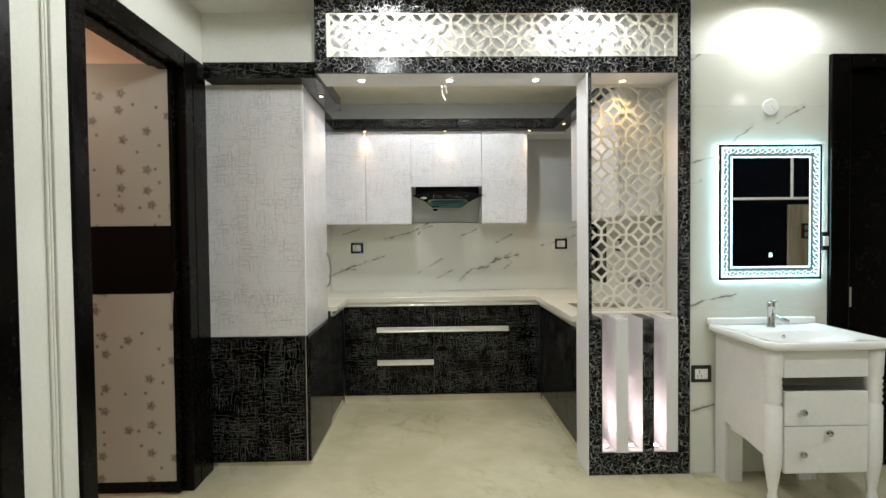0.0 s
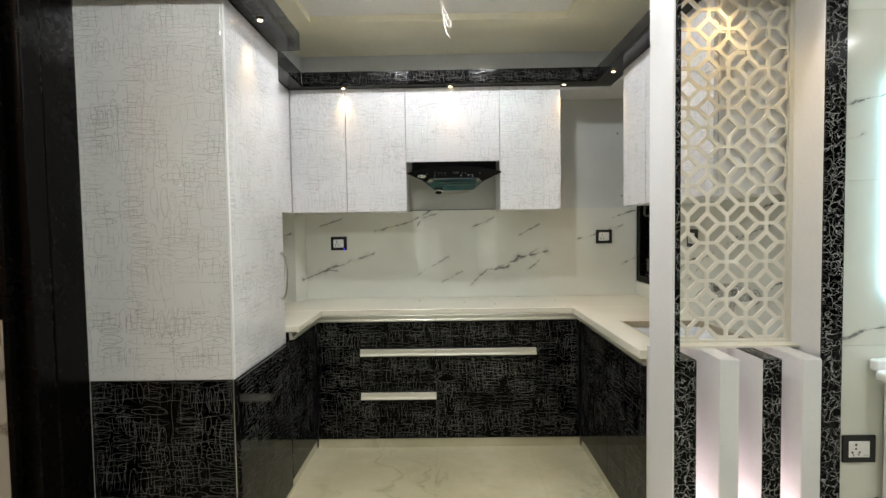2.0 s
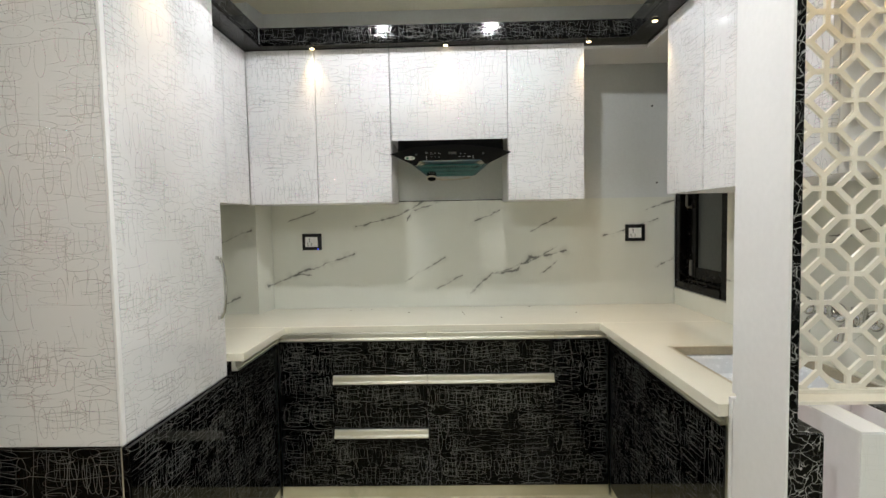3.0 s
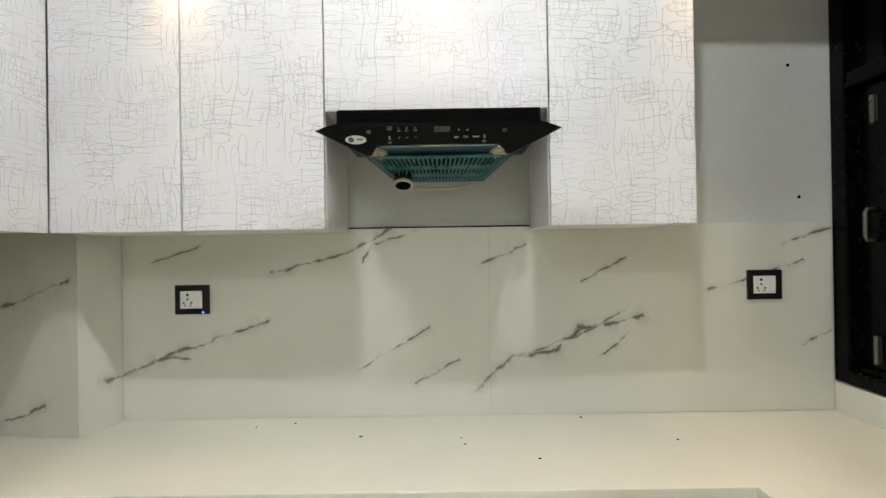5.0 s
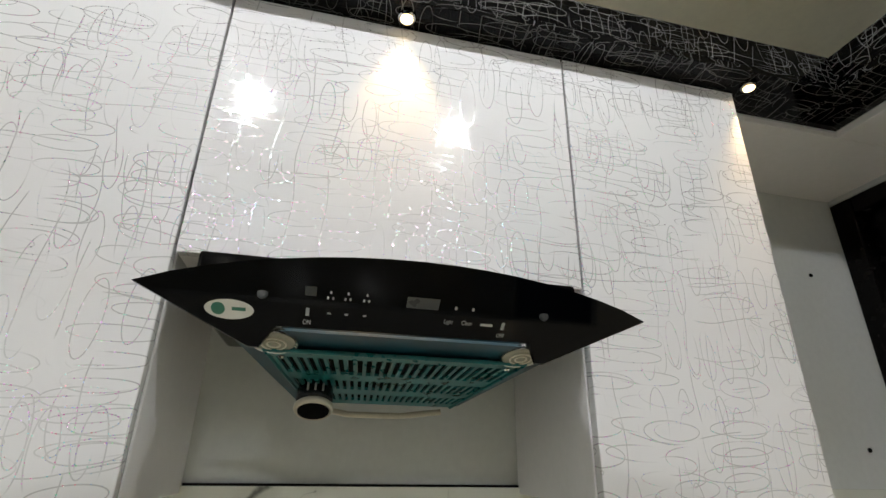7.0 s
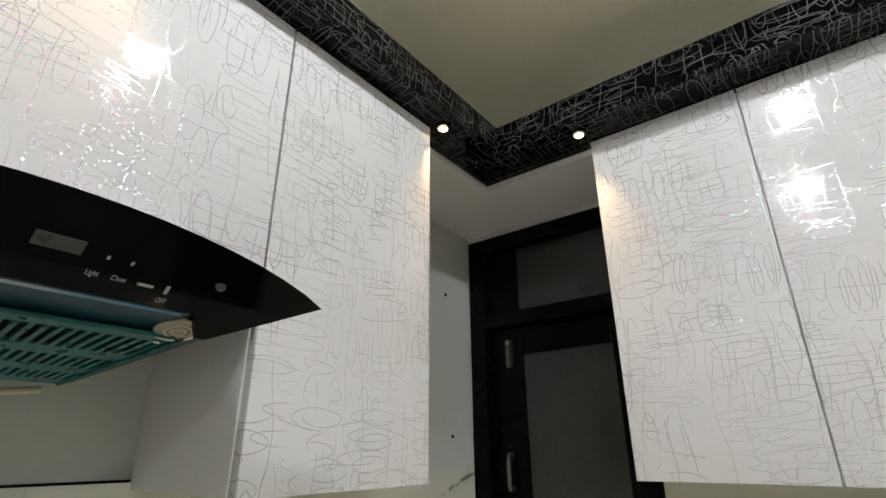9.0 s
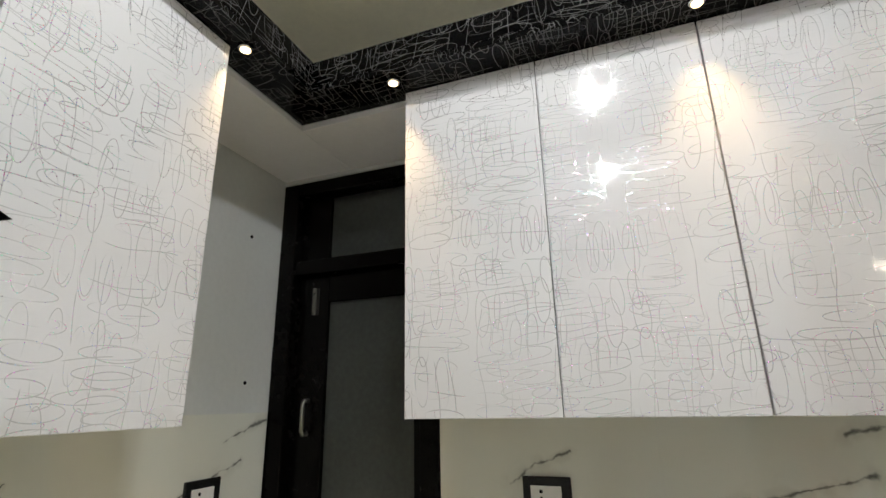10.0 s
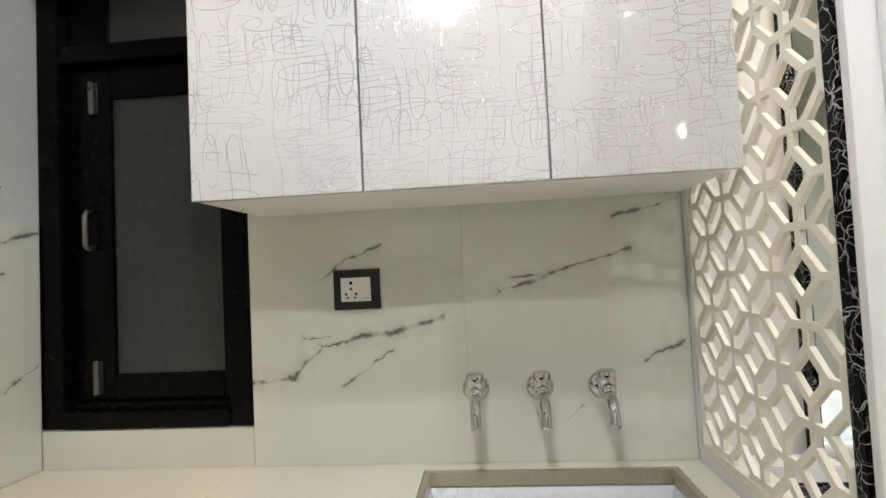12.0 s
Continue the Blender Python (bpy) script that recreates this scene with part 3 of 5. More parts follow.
def flower_door():
    base = thing("flower_print_door", (-0.36, 3.955, 0), "open door leaf with flower print panels and a black middle band", "door")
    x0, x1, ya, yb = -0.845, -0.347, 3.940, 3.970
    part("core", bevelled(x0, ya + 0.004, -0.036, x1, yb, 2.345, 0.003), M_EBONY, base)
    part("upper_panel", bevelled(x0 + 0.002, ya, 1.456, x1 - 0.002, ya + 0.004, 2.343, 0.001, 1), M_FLOWER, base, "pale sheet printed with brown flowers")
    part("lower_panel", bevelled(x0 + 0.002, ya, 0.030, x1 - 0.002, ya + 0.004, 1.08, 0.001, 1), M_FLOWER, base, "pale sheet printed with brown flowers")
    part("middle_band", bevelled(x0 + 0.002, ya - 0.001, 1.083, x1 - 0.002, ya + 0.004, 1.453, 0.001, 1), M_BGLOSS, base, "glossy black band")
    part("hinge_stile", bevelled(x1, ya - 0.002, -0.036, x1 + 0.02, yb, 2.345, 0.003), M_EBONY, base)
    part("hinge", turned([(0.006, 0), (0.006, 0.09)], 10, "Z", (x1 + 0.004, ya - 0.006, 1.0)), M_CHROME, base)


flower_door()


def hall_door():
    base = thing("door_right", (3.9, FRONT, 0), "closed black door in a black wooden frame", "door")
    tagged(base, kind="structure")
    y0 = FRONT - 0.025
    part("jamb", bevelled(3.447, y0, 0, 3.565, FRONT + 0.12, 2.430, 0.008), M_EBONY, base)
    part("jamb", bevelled(4.40, y0, 0, 4.50, FRONT + 0.12, 2.430, 0.008), M_EBONY, base)
    part("lintel", bevelled(3.565, y0, 2.345, 4.40, FRONT + 0.12, 2.430, 0.008), M_EBONY, base)
    part("leaf", bevelled(3.568, FRONT + 0.04, 0.008, 4.397, FRONT + 0.08, 2.342, 0.004), M_EBONY, base, "plain black door leaf")
    # small pale mark near the edge of the leaf
    part("pale_mark", bevelled(3.585, FRONT + 0.032, 0.93, 3.625, FRONT + 0.041, 1.05, 0.003), M_ALU, base, "small pale mark on the black door leaf")


hall_door()


def kitchen_window():
    base = thing("window_1", (RIGHT, 5.7, 0.96), "black wooden window with frosted night-dark glass", "window")
    tagged(base, kind="structure")
    x0, x1 = RIGHT - 0.004, RIGHT + 0.10
    ya, yb, za, zb = 5.408, 5.998, 0.963, 2.295
    fr = part("window_frame", bevelled(x0, yb - 0.065, za, x1, yb, zb, 0.005), M_EBONY, base)
    part("frame_post", bevelled(x0, ya, za, x1, ya + 0.062, zb, 0.005), M_EBONY, fr)
    part("frame_head", bevelled(x0, ya + 0.062, zb - 0.05, x1, yb - 0.065, zb, 0.005), M_EBONY, fr)
    part("transom", bevelled(x0 + 0.004, ya + 0.062, 1.955, x1, yb - 0.065, 2.005, 0.005), M_EBONY, fr)
    part("sill", bevelled(x0 - 0.004, ya + 0.062, za, x1, yb - 0.065, za + 0.045, 0.004), M_EBONY, base)
    part("track", bevelled(x0 + 0.022, ya + 0.062, za + 0.045, x0 + 0.034, yb - 0.065, za + 0.062, 0.002), M_EBONY, base)
    part("track", bevelled(x0 + 0.050, ya + 0.062, za + 0.045, x0 + 0.062, yb - 0.065, za + 0.062, 0.002), M_EBONY, base)
    xs0, xs1 = RIGHT + 0.036, RIGHT + 0.072
    s0, s1, t0, t1 = ya + 0.064, yb - 0.067, za + 0.066, 1.952
    sash = part("sash", bevelled(xs0, s1 - 0.115, t0, xs1, s1, t1, 0.004), M_EBONY, base)
    part("sash_stile", bevelled(xs0, s0, t0, xs1, s0 + 0.032, t1, 0.004), M_EBONY, sash)
    part("sash_rail", bevelled(xs0, s0 + 0.032, t0, xs1, s1 - 0.115, t0 + 0.068, 0.004), M_EBONY, sash)
    part("sash_rail", bevelled(xs0, s0 + 0.032, t1 - 0.09, xs1, s1 - 0.115, t1, 0.004), M_EBONY, sash)
    part("pane", bevelled(xs0 + 0.014, s0 + 0.028, t0 + 0.062, xs0 + 0.020, s1 - 0.111, t1 - 0.085, 0), M_FROST, sash, "frosted dark glass")
    part("top_stile", bevelled(xs0, s1 - 0.11, 2.007, xs1, s1, zb - 0.052, 0.004), M_EBONY, base)
    part("top_pane", bevelled(xs0 + 0.014, s0, 2.007, xs0 + 0.020, s1 - 0.11, zb - 0.052, 0), M_FROST, base, "frosted dark glass")
    for z in (1.09, 1.865):
        h = part("hinge", turned([(0.007, -0.045), (0.007, 0.045)], 10, "Z", (xs0 - 0.006, 5.866, z)), M_FITTING, sash)
        part("hinge_plate", bevelled(xs0 - 0.003, 5.850, z - 0.045, xs0, 5.880, z + 0.045, 0.001, 1), M_IRON, h)
    part("handle", tube([(xs0, 5.872, 1.545), (xs0 - 0.022, 5.872, 1.545), (xs0 - 0.028, 5.872, 1.535), (xs0 - 0.028, 5.872, 1.455), (xs0 - 0.022, 5.872, 1.445), (xs0, 5.872, 1.445)], 0.007), M_FITTING, sash, "dull grey metal pull", True)
    # added black board stands in for the unlit night behind the panes
    part("night_board", bevelled(x1 - 0.002, ya, za, x1 + 0.02, yb, zb, 0), M_HOLE, base)


kitchen_window()


# ---- downlights ----
def downlight(x, y, z, r, glow, rim, label, group):
    base = thing("ceiling_downlight", (x, y, z), label, "downlight", group)
    part("rim", turned([(r * 0.72, -0.001), (r * 0.74, -0.006), (r, -0.004), (r * 1.02, 0.0)], 24, "Z", (x, y, z)), rim, base)
    part("lens", turned([(r * 0.70, -0.008), (r * 0.70, -0.002)], 20, "Z", (x, y, z)), glow, base, "glowing lens")
    return base


for lx, ly in KITCHEN_LAMPS:
    downlight(lx, ly, KIT_CEIL + 0.038, 0.05, G_WHITE, M_WHITEP, "lit white round ceiling downlight", "kitchen ceiling lamps")
for lx, ly in CORNICE_SPOTS:
    downlight(lx, ly, 2.328, 0.0165, G_WARM, M_CHROME, "lit small warm spot under the black cornice", "cornice spots")
for lx, ly in ARCH_SPOTS:
    downlight(lx, ly, 2.325, 0.024, G_WHITE, M_WHITEP, "lit small spot in the arch soffit", "arch spots")
downlight(2.27, 4.20, 2.325, 0.024, G_WARM, M_WHITEP, "lit small warm spot in the niche", "arch spots")
# assumed fittings for the hall lamps, none of them in view
for lx, ly in ASSUMED_HALL_SPOTS:
    downlight(lx, ly, HALL_CEIL, 0.055, G_WHITE, M_WHITEP, "lit white round hall downlight, assumed out of view", "hall downlights")
# assumed fittings, out of view; the nearer lamp is an addition
for lx, ly in SIDE_LAMPS:
    pd = thing("assumed_pendant", (lx, ly, 2.75), "assumed white cord and cap hanging from the next room's ceiling", "pendant lamp", "next room lamps")
    part("cord", tube([(lx, ly, 2.75), (lx, ly, 2.60)], 0.004, 8), M_WHITEP, pd)
    part("socket_cap", turned([(0.022, 0.0), (0.026, -0.05)], 16, "Z", (lx, ly, 2.61)), M_WHITEP, pd)


# ---- kitchen base units ----
DECK = 0.825


def rail(x0, y0, x1, y1, z0, z1, parent, lip):
    """Aluminium handle profile with a lower lip; lip is the way it faces."""
    dx, dy = lip
    if dy:
        prof = [(y1, z1), (y0 + dy * 0.009, z1), (y0 + dy * 0.011, z1 - 0.003), (y0 + dy * 0.011, z0 + 0.016), (y0 + dy * 0.020, z0 + 0.012), (y0 + dy * 0.022, z0 + 0.008), (y0 + dy * 0.022, z0 + 0.001), (y1, z0)]
        bm = slab(prof, x0, x1, "X")
    else:
        a, b = (x0, x1) if dx > 0 else (x1, x0)
        prof = [(a, z1), (b + dx * 0.009, z1), (b + dx * 0.011, z1 - 0.003), (b + dx * 0.011, z0 + 0.016), (b + dx * 0.020, z0 + 0.012), (b + dx * 0.022, z0 + 0.008), (b + dx * 0.022, z0 + 0.001), (a, z0)]
        bm = slab(prof, y0, y1, "Y")
    return part("handle_rail", bm, M_ALU, parent, "brushed aluminium handle strip")


YF = 5.452


def base_back(name, x0, x1, fronts, strips, label):
    base = thing(name, ((x0 + x1) / 2, YF + 0.25, 0), label, "cabinet", "base cabinets")
    part("carcass", bevelled(x0 + 0.001, YF + 0.020, 0.012, x1 - 0.001, BACK - 0.02, DECK - 0.005, 0), M_EBONY, base)
    part("plinth", bevelled(x0, YF + 0.006, 0.0, x1, BACK - 0.03, 0.0112, 0), M_FLOOR, base, "pale marble plinth strip")
    for z0, z1 in fronts:
        part("front", bevelled(x0 + 0.0015, YF, z0, x1 - 0.0015, YF + 0.018, z1, 0.0015), M_BLAM, base)
    for z0, z1 in strips:
        rail(x0 + 0.001, YF - 0.002, x1 - 0.001, YF + 0.004, z0, z1, base, (0, -1))


base_back("corner_filler", 0.326, 0.612, [(0.012, 0.785)], [(0.785, 0.824)], "black line-patterned filler panel in the kitchen corner")
base_back("drawer_unit", 0.612, 1.10, [(0.012, 0.276), (0.318, 0.560), (0.602, 0.785)], [(0.276, 0.318), (0.560, 0.602), (0.785, 0.824)], "black line-patterned drawer unit with aluminium handle strips")
base_back("drawer_unit", 1.10, 1.748, [(0.012, 0.560), (0.602, 0.785)], [(0.560, 0.602), (0.785, 0.824)], "black line-patterned deep drawer unit with aluminium handle strips")
base_back("corner_filler", 1.748, 2.027, [(0.012, 0.785)], [(0.785, 0.824)], "black line-patterned filler panel in the kitchen corner")


def base_side(name, xf, xw, y0, y1, doors, label):
    """A run along a side wall: xf the front's plane, xw the wall."""
    out = 1 if xf > xw else -1
    base = thing(name, ((xf + xw) / 2, (y0 + y1) / 2, 0), label, "cabinet", "base cabinets")
    part("carcass", bevelled(xf - out * 0.020, y0 + 0.001, 0.012, xw + out * 0.002, y1 - 0.001, (DECK - 0.005) if out > 0 else 0.715, 0), M_EBONY, base)
    part("plinth", bevelled(xf - out * 0.008, y0, 0.0, xw + out * 0.01, y1, 0.0112, 0), M_FLOOR, base, "pale marble plinth strip")
    n = len(doors) - 1
    for i in range(n):
        d = part("door", bevelled(xf - out * 0.018, doors[i] + 0.0015, 0.012, xf, doors[i + 1] - 0.0015, 0.785, 0.0015), M_BLAM, base)
        rail(xf - 0.003, doors[i] + 0.001, xf + 0.003, doors[i + 1] - 0.001, 0.785, 0.824, d, (out, 0))
    return base


base_side("base_cabinet", 0.322, LEFT, 4.935, 5.450, [4.935, 5.450], "black line-patterned base cabinet under the counter")
rb = base_side("base_cabinet", 2.030, RIGHT, 4.345, 5.450, [4.345, 4.90, 5.450], "black line-patterned sink cabinet under the counter")
part("end_panel", bevelled(2.028, 4.327, 0.0, RIGHT - 0.002, 4.344, DECK - 0.002, 0.002), M_BGLOSS, rb, "glossy black end panel")
part("edge_trim", bevelled(2.021, 4.325, 0.0, 2.027, 4.345, DECK - 0.002, 0.001, 1), M_ALU, rb, "bright edge trim")


# counter: three joined runs with a sink cut-out
def countertop():
    base = thing("countertop", (1.2, 5.7, DECK), "cream quartz U-shaped kitchen countertop", "countertop")
    z0, z1 = DECK, 0.860
    part("left_run", bevelled(LEFT + 0.001, 4.937, z0, 0.372, 5.4425, z1, 0.003), M_QUARTZ, base)
    part("back_run", bevelled(LEFT + 0.001, 5.443, z0, RIGHT - 0.001, BACK - 0.001, z1, 0.003), M_QUARTZ, base)
    SX0, SX1, SY0, SY1 = 2.115, 2.555, 4.375, 4.965
    bm = bmesh.new()
    for r in ((1.98, SY1, z0, RIGHT - 0.001, 5.4425, z1), (1.98, 4.312, z0, RIGHT - 0.001, SY0, z1), (1.98, SY0, z0, SX0, SY1, z1), (SX1, SY0, z0, RIGHT - 0.001, SY1, z1)):
        box(bm, *r)
    bmesh.ops.remove_doubles(bm, verts=bm.verts[:], dist=0.0001)
    part("right_run", bm, M_QUARTZ, base)
    return SX0, SX1, SY0, SY1


SX0, SX1, SY0, SY1 = countertop()


def sink():
    base = thing("kitchen_sink", ((SX0 + SX1) / 2, (SY0 + SY1) / 2, 0.62), "pale steel undermount kitchen sink with taps above", "sink")
    bm = bmesh.new()
    out = [(SX0 + 0.002, SY0 + 0.002), (SX1 - 0.002, SY0 + 0.002), (SX1 - 0.002, SY1 - 0.002), (SX0 + 0.002, SY1 - 0.002)]
    levels = [(0.0, 0.824), (0.012, 0.822), (0.018, 0.81), (0.028, 0.752), (0.05, 0.742)]
    rings = []
    for inset, z in levels:
        rings.append([bm.verts.new((x + (inset if x < 2.3 else -inset), y + (inset if y < 4.7 else -inset), z)) for x, y in out])
    for a, b in zip(rings, rings[1:]):
        for i in range(4):
            bm.faces.new((a[i], a[(i + 1) % 4], b[(i + 1) % 4], b[i]))
    bm.faces.new(rings[-1])
    bmesh.ops.recalc_face_normals(bm, faces=bm.faces[:])
    bmesh.ops.reverse_faces(bm, faces=bm.faces[:])
    part("bowl", bm, M_STEEL, base)
    # tan strips put the shade of the counter's cut edge into colour
    for a in ((SX0 + 0.0005, SY0 + 0.0005, SX0 + 0.016, SY1 - 0.0005), (SX1 - 0.016, SY0 + 0.0005, SX1 - 0.0005, SY1 - 0.0005), (SX0 + 0.0165, SY0 + 0.0005, SX1 - 0.0165, SY0 + 0.016), (SX0 + 0.0165, SY1 - 0.016, SX1 - 0.0165, SY1 - 0.0005)):
        part("cut_edge_shade", bevelled(a[0], a[1], 0.8255, a[2], a[3], 0.8590, 0.002), M_CUTEDGE, base, "tan strip standing for the counter's shaded cut edge")
    part("drain", turned([(0.042, 0.7425), (0.040, 0.747), (0.030, 0.745)], 24, "Z", (2.33, 4.67, 0)), M_CHROME, base)


sink()


def tap(y):
    base = thing("wall_tap", (RIGHT, y, 1.04), "chrome bib tap on the marble wall above the sink", "tap", "sink taps")
    x, z = RIGHT - 0.0105, 1.044
    part("flange", turned([(0.034, 0.0), (0.034, -0.004), (0.026, -0.014), (0.018, -0.018)], 28, "X", (x, y, z)), M_CHROME, base, "", True)
    part("body", turned([(0.017, -0.012), (0.017, -0.072), (0.012, -0.080)], 24, "X", (x, y, z)), M_CHROME, base, "", True)
    part("valve_head", turned([(0.017, -0.018), (0.020, -0.008), (0.020, 0.014), (0.022, 0.016), (0.022, 0.042), (0.021, 0.045), (0.014, 0.047)], 24, "Z", (x - 0.052, y, z)), M_CHROME, base, "", True)
    part("spout", tube([(x - 0.060, y, z - 0.004), (x - 0.084, y, z - 0.010), (x - 0.102, y, z - 0.022), (x - 0.112, y, z - 0.040), (x - 0.115, y, z - 0.060), (x - 0.115, y, z - 0.066)], [0.013, 0.013, 0.0125, 0.012, 0.012, 0.0135], 16), M_CHROME, base, "", True)


for ty in (4.832, 4.676, 4.527):
    tap(ty)

# ---- wall units ----
UB, UT = 1.500, 2.330


def upper_back(name, x0, x1, z0, label):
    base = thing(name, ((x0 + x1) / 2, 5.83, z0), label, "cabinet", "wall cabinets")
    part("carcass", bevelled(x0 + 0.0005, 5.684, z0, x1 - 0.0005, BACK - 0.001, UT - 0.001, 0.001, 1), M_WBOARD, base)
    part("door", bevelled(x0 + 0.002, 5.663, z0 - 0.002, x1 - 0.002, 5.682, UT - 0.003, 0.0015), M_WLAM, base, "glossy white line-patterned door")


upper_back("wall_cabinet", 0.1312, 0.507, UB, "glossy white line-patterned wall cabinet")
upper_back("wall_cabinet", 0.507, 0.914, UB, "glossy white line-patterned wall cabinet beside the hood")
upper_back("hood_cabinet", 0.914, 1.548, 1.832, "short glossy white wall cabinet above the hood")
upper_back("wall_cabinet", 1.548, 1.962, UB, "glossy white line-patterned wall cabinet beside the window")


def upper_side(name, xf, xw, y0, y1, doors, label):
    out = 1 if xf > xw else -1
    base = thing(name, ((xf + xw) / 2, (y0 + y1) / 2, UB), label, "cabinet", "wall cabinets")
    part("carcass", bevelled(xf - out * 0.021, y0, UB, xw + out * 0.001, y1, UT - 0.001, 0.001, 1), M_WBOARD, base)
    for a, b in zip(doors, doors[1:]):
        part("door", bevelled(xf - out * 0.019, a + 0.002, UB - 0.002, xf, b - 0.002, UT - 0.003, 0.0015), M_WLAM, base, "glossy white line-patterned door")


upper_side("wall_cabinet", 0.130, LEFT, 4.938, 5.655, [4.938, 5.38, 5.6645], "glossy white two-door wall cabinet beside the tall cabinet")
upper_side("wall_cabinet", 2.280, RIGHT, 4.315, 5.369, [4.315, 4.662, 5.020, 5.369], "glossy white three-door wall cabinet over the sink")
# thin dark line along the tile top between the hood's neighbours
tagged(part("tile_top_line", bevelled(0.916, 5.988, 1.5125, 1.546, 5.9995, 1.5165, 0), M_EBONY), "dark line along the top of the tiles", "trim", kind="structure")


# tall cabinet
def tall_cabinet():
    base = thing("tall_cabinet", (0.0, 4.6, 0), "tall pantry cabinet, white patterned above and black patterned below", "cabinet")
    x1, y0, y1 = 0.303, 4.276, 4.932
    part("carcass", bevelled(LEFT + 0.001, y0 + 0.016, 0.012, x1 - 0.022, y1, UT - 0.002, 0), M_WBOARD, base)
    part("plinth", bevelled(LEFT + 0.035, y0 + 0.010, 0.0, x1 + 0.014, y1, 0.0112, 0.001), M_FLOOR, base, "pale marble plinth strip")
    part("upper_side_panel", bevelled(LEFT + 0.002, y0, 0.770, x1 - 0.011, y0 + 0.015, UT - 0.002, 0.0015), M_WLAM, base, "white line-patterned side panel")
    part("lower_side_panel", bevelled(LEFT + 0.002, y0 - 0.0005, -0.022, x1 - 0.008, y0 + 0.015, 0.767, 0.0015), M_BLAM, base, "black line-patterned side panel")
    part("edge_strip", bevelled(x1 - 0.0075, y0 - 0.001, -0.022, x1 - 0.0045, y0 + 0.015, 0.767, 0.0005, 1), M_ALU, base, "thin bright edge strip")
    part("corner_trim", bevelled(x1 - 0.0095, y0 - 0.001, 0.770, x1, y0 + 0.017, UT - 0.002, 0.002), M_WBOARD, base)
    d = part("tall_door", bevelled(x1 - 0.020, y0 + 0.018, 0.770, x1, y1 - 0.002, UT - 0.003, 0.0015), M_WLAM, base, "glossy white line-patterned door")
    part("low_door", bevelled(x1 - 0.004, y0 - 0.0005, -0.022, x1 + 0.018, y1 - 0.002, 0.766, 0.0015), M_BLAM, base, "black line-patterned door")
    yh = y1 - 0.055
    pts = [(x1, yh, 1.02), (x1 + 0.012, yh, 1.022), (x1 + 0.024, yh, 1.045), (x1 + 0.031, yh, 1.09), (x1 + 0.034, yh, 1.14), (x1 + 0.031, yh, 1.19), (x1 + 0.024, yh, 1.235), (x1 + 0.012, yh, 1.258), (x1, yh, 1.26)]
    part("bow_handle", tube(pts, [0.009, 0.007, 0.006, 0.0055, 0.0055, 0.0055, 0.006, 0.007, 0.009], 12), M_CHROME, d, "chrome bow handle", True)


tall_cabinet()


# ---- black cornice ----
def cornice():
    base = thing("cornice", (1.2, 5.65, UT), "black line-patterned cornice with small spots over the wall cabinets", "cornice")
    z0, z1 = 2.330, 2.425

    def run(name, x0, y0, x1, y1, fascia):
        p = part(name, bevelled(x0, y0, z0, x1, y1, z0 + 0.018, 0.001, 1), M_BLAM, base)
        part("fascia", bevelled(*fascia, 0.0015), M_BLAM, p)

    run("back_run", 0.235, 5.600, 2.186, 5.722, (0.235, 5.600, z0 + 0.0185, 2.186, 5.618, z1))
    run("right_run", 2.1865, 4.312, 2.316, 5.722, (2.1865, 4.312, z0 + 0.0185, 2.204, 5.618, z1))
    run("left_run", 0.115, 4.936, 0.2345, 5.722, (0.217, 4.936, z0 + 0.0185, 0.2345, 5.600, z1))
    run("tall_side_run", 0.230, 4.312, 0.420, 4.935, (0.402, 4.312, z0 + 0.0185, 0.420, 4.935, z1))
    run("tall_front_run", LEFT + 0.048, 4.160, 0.420, 4.3115, (LEFT + 0.048, 4.160, z0 + 0.0185, 0.420, 4.178, z1))
    part("top_board", bevelled(LEFT + 0.001, 5.7225, z0 + 0.002, 1.9, BACK - 0.001, z0 + 0.018, 0), M_WBOARD, base)


cornice()
fb = thing("filler_board", (2.3, 5.8, 2.31), "white board bridging the corner above the window", "board")
part("back_board", bevelled(1.963, 5.7235, 2.312, 2.598, BACK - 0.001, 2.328, 0.001, 1), M_WBOARD, fb)
part("side_board", bevelled(2.3165, 5.370, 2.312, 2.598, 5.7225, 2.328, 0.001, 1), M_WBOARD, fb)


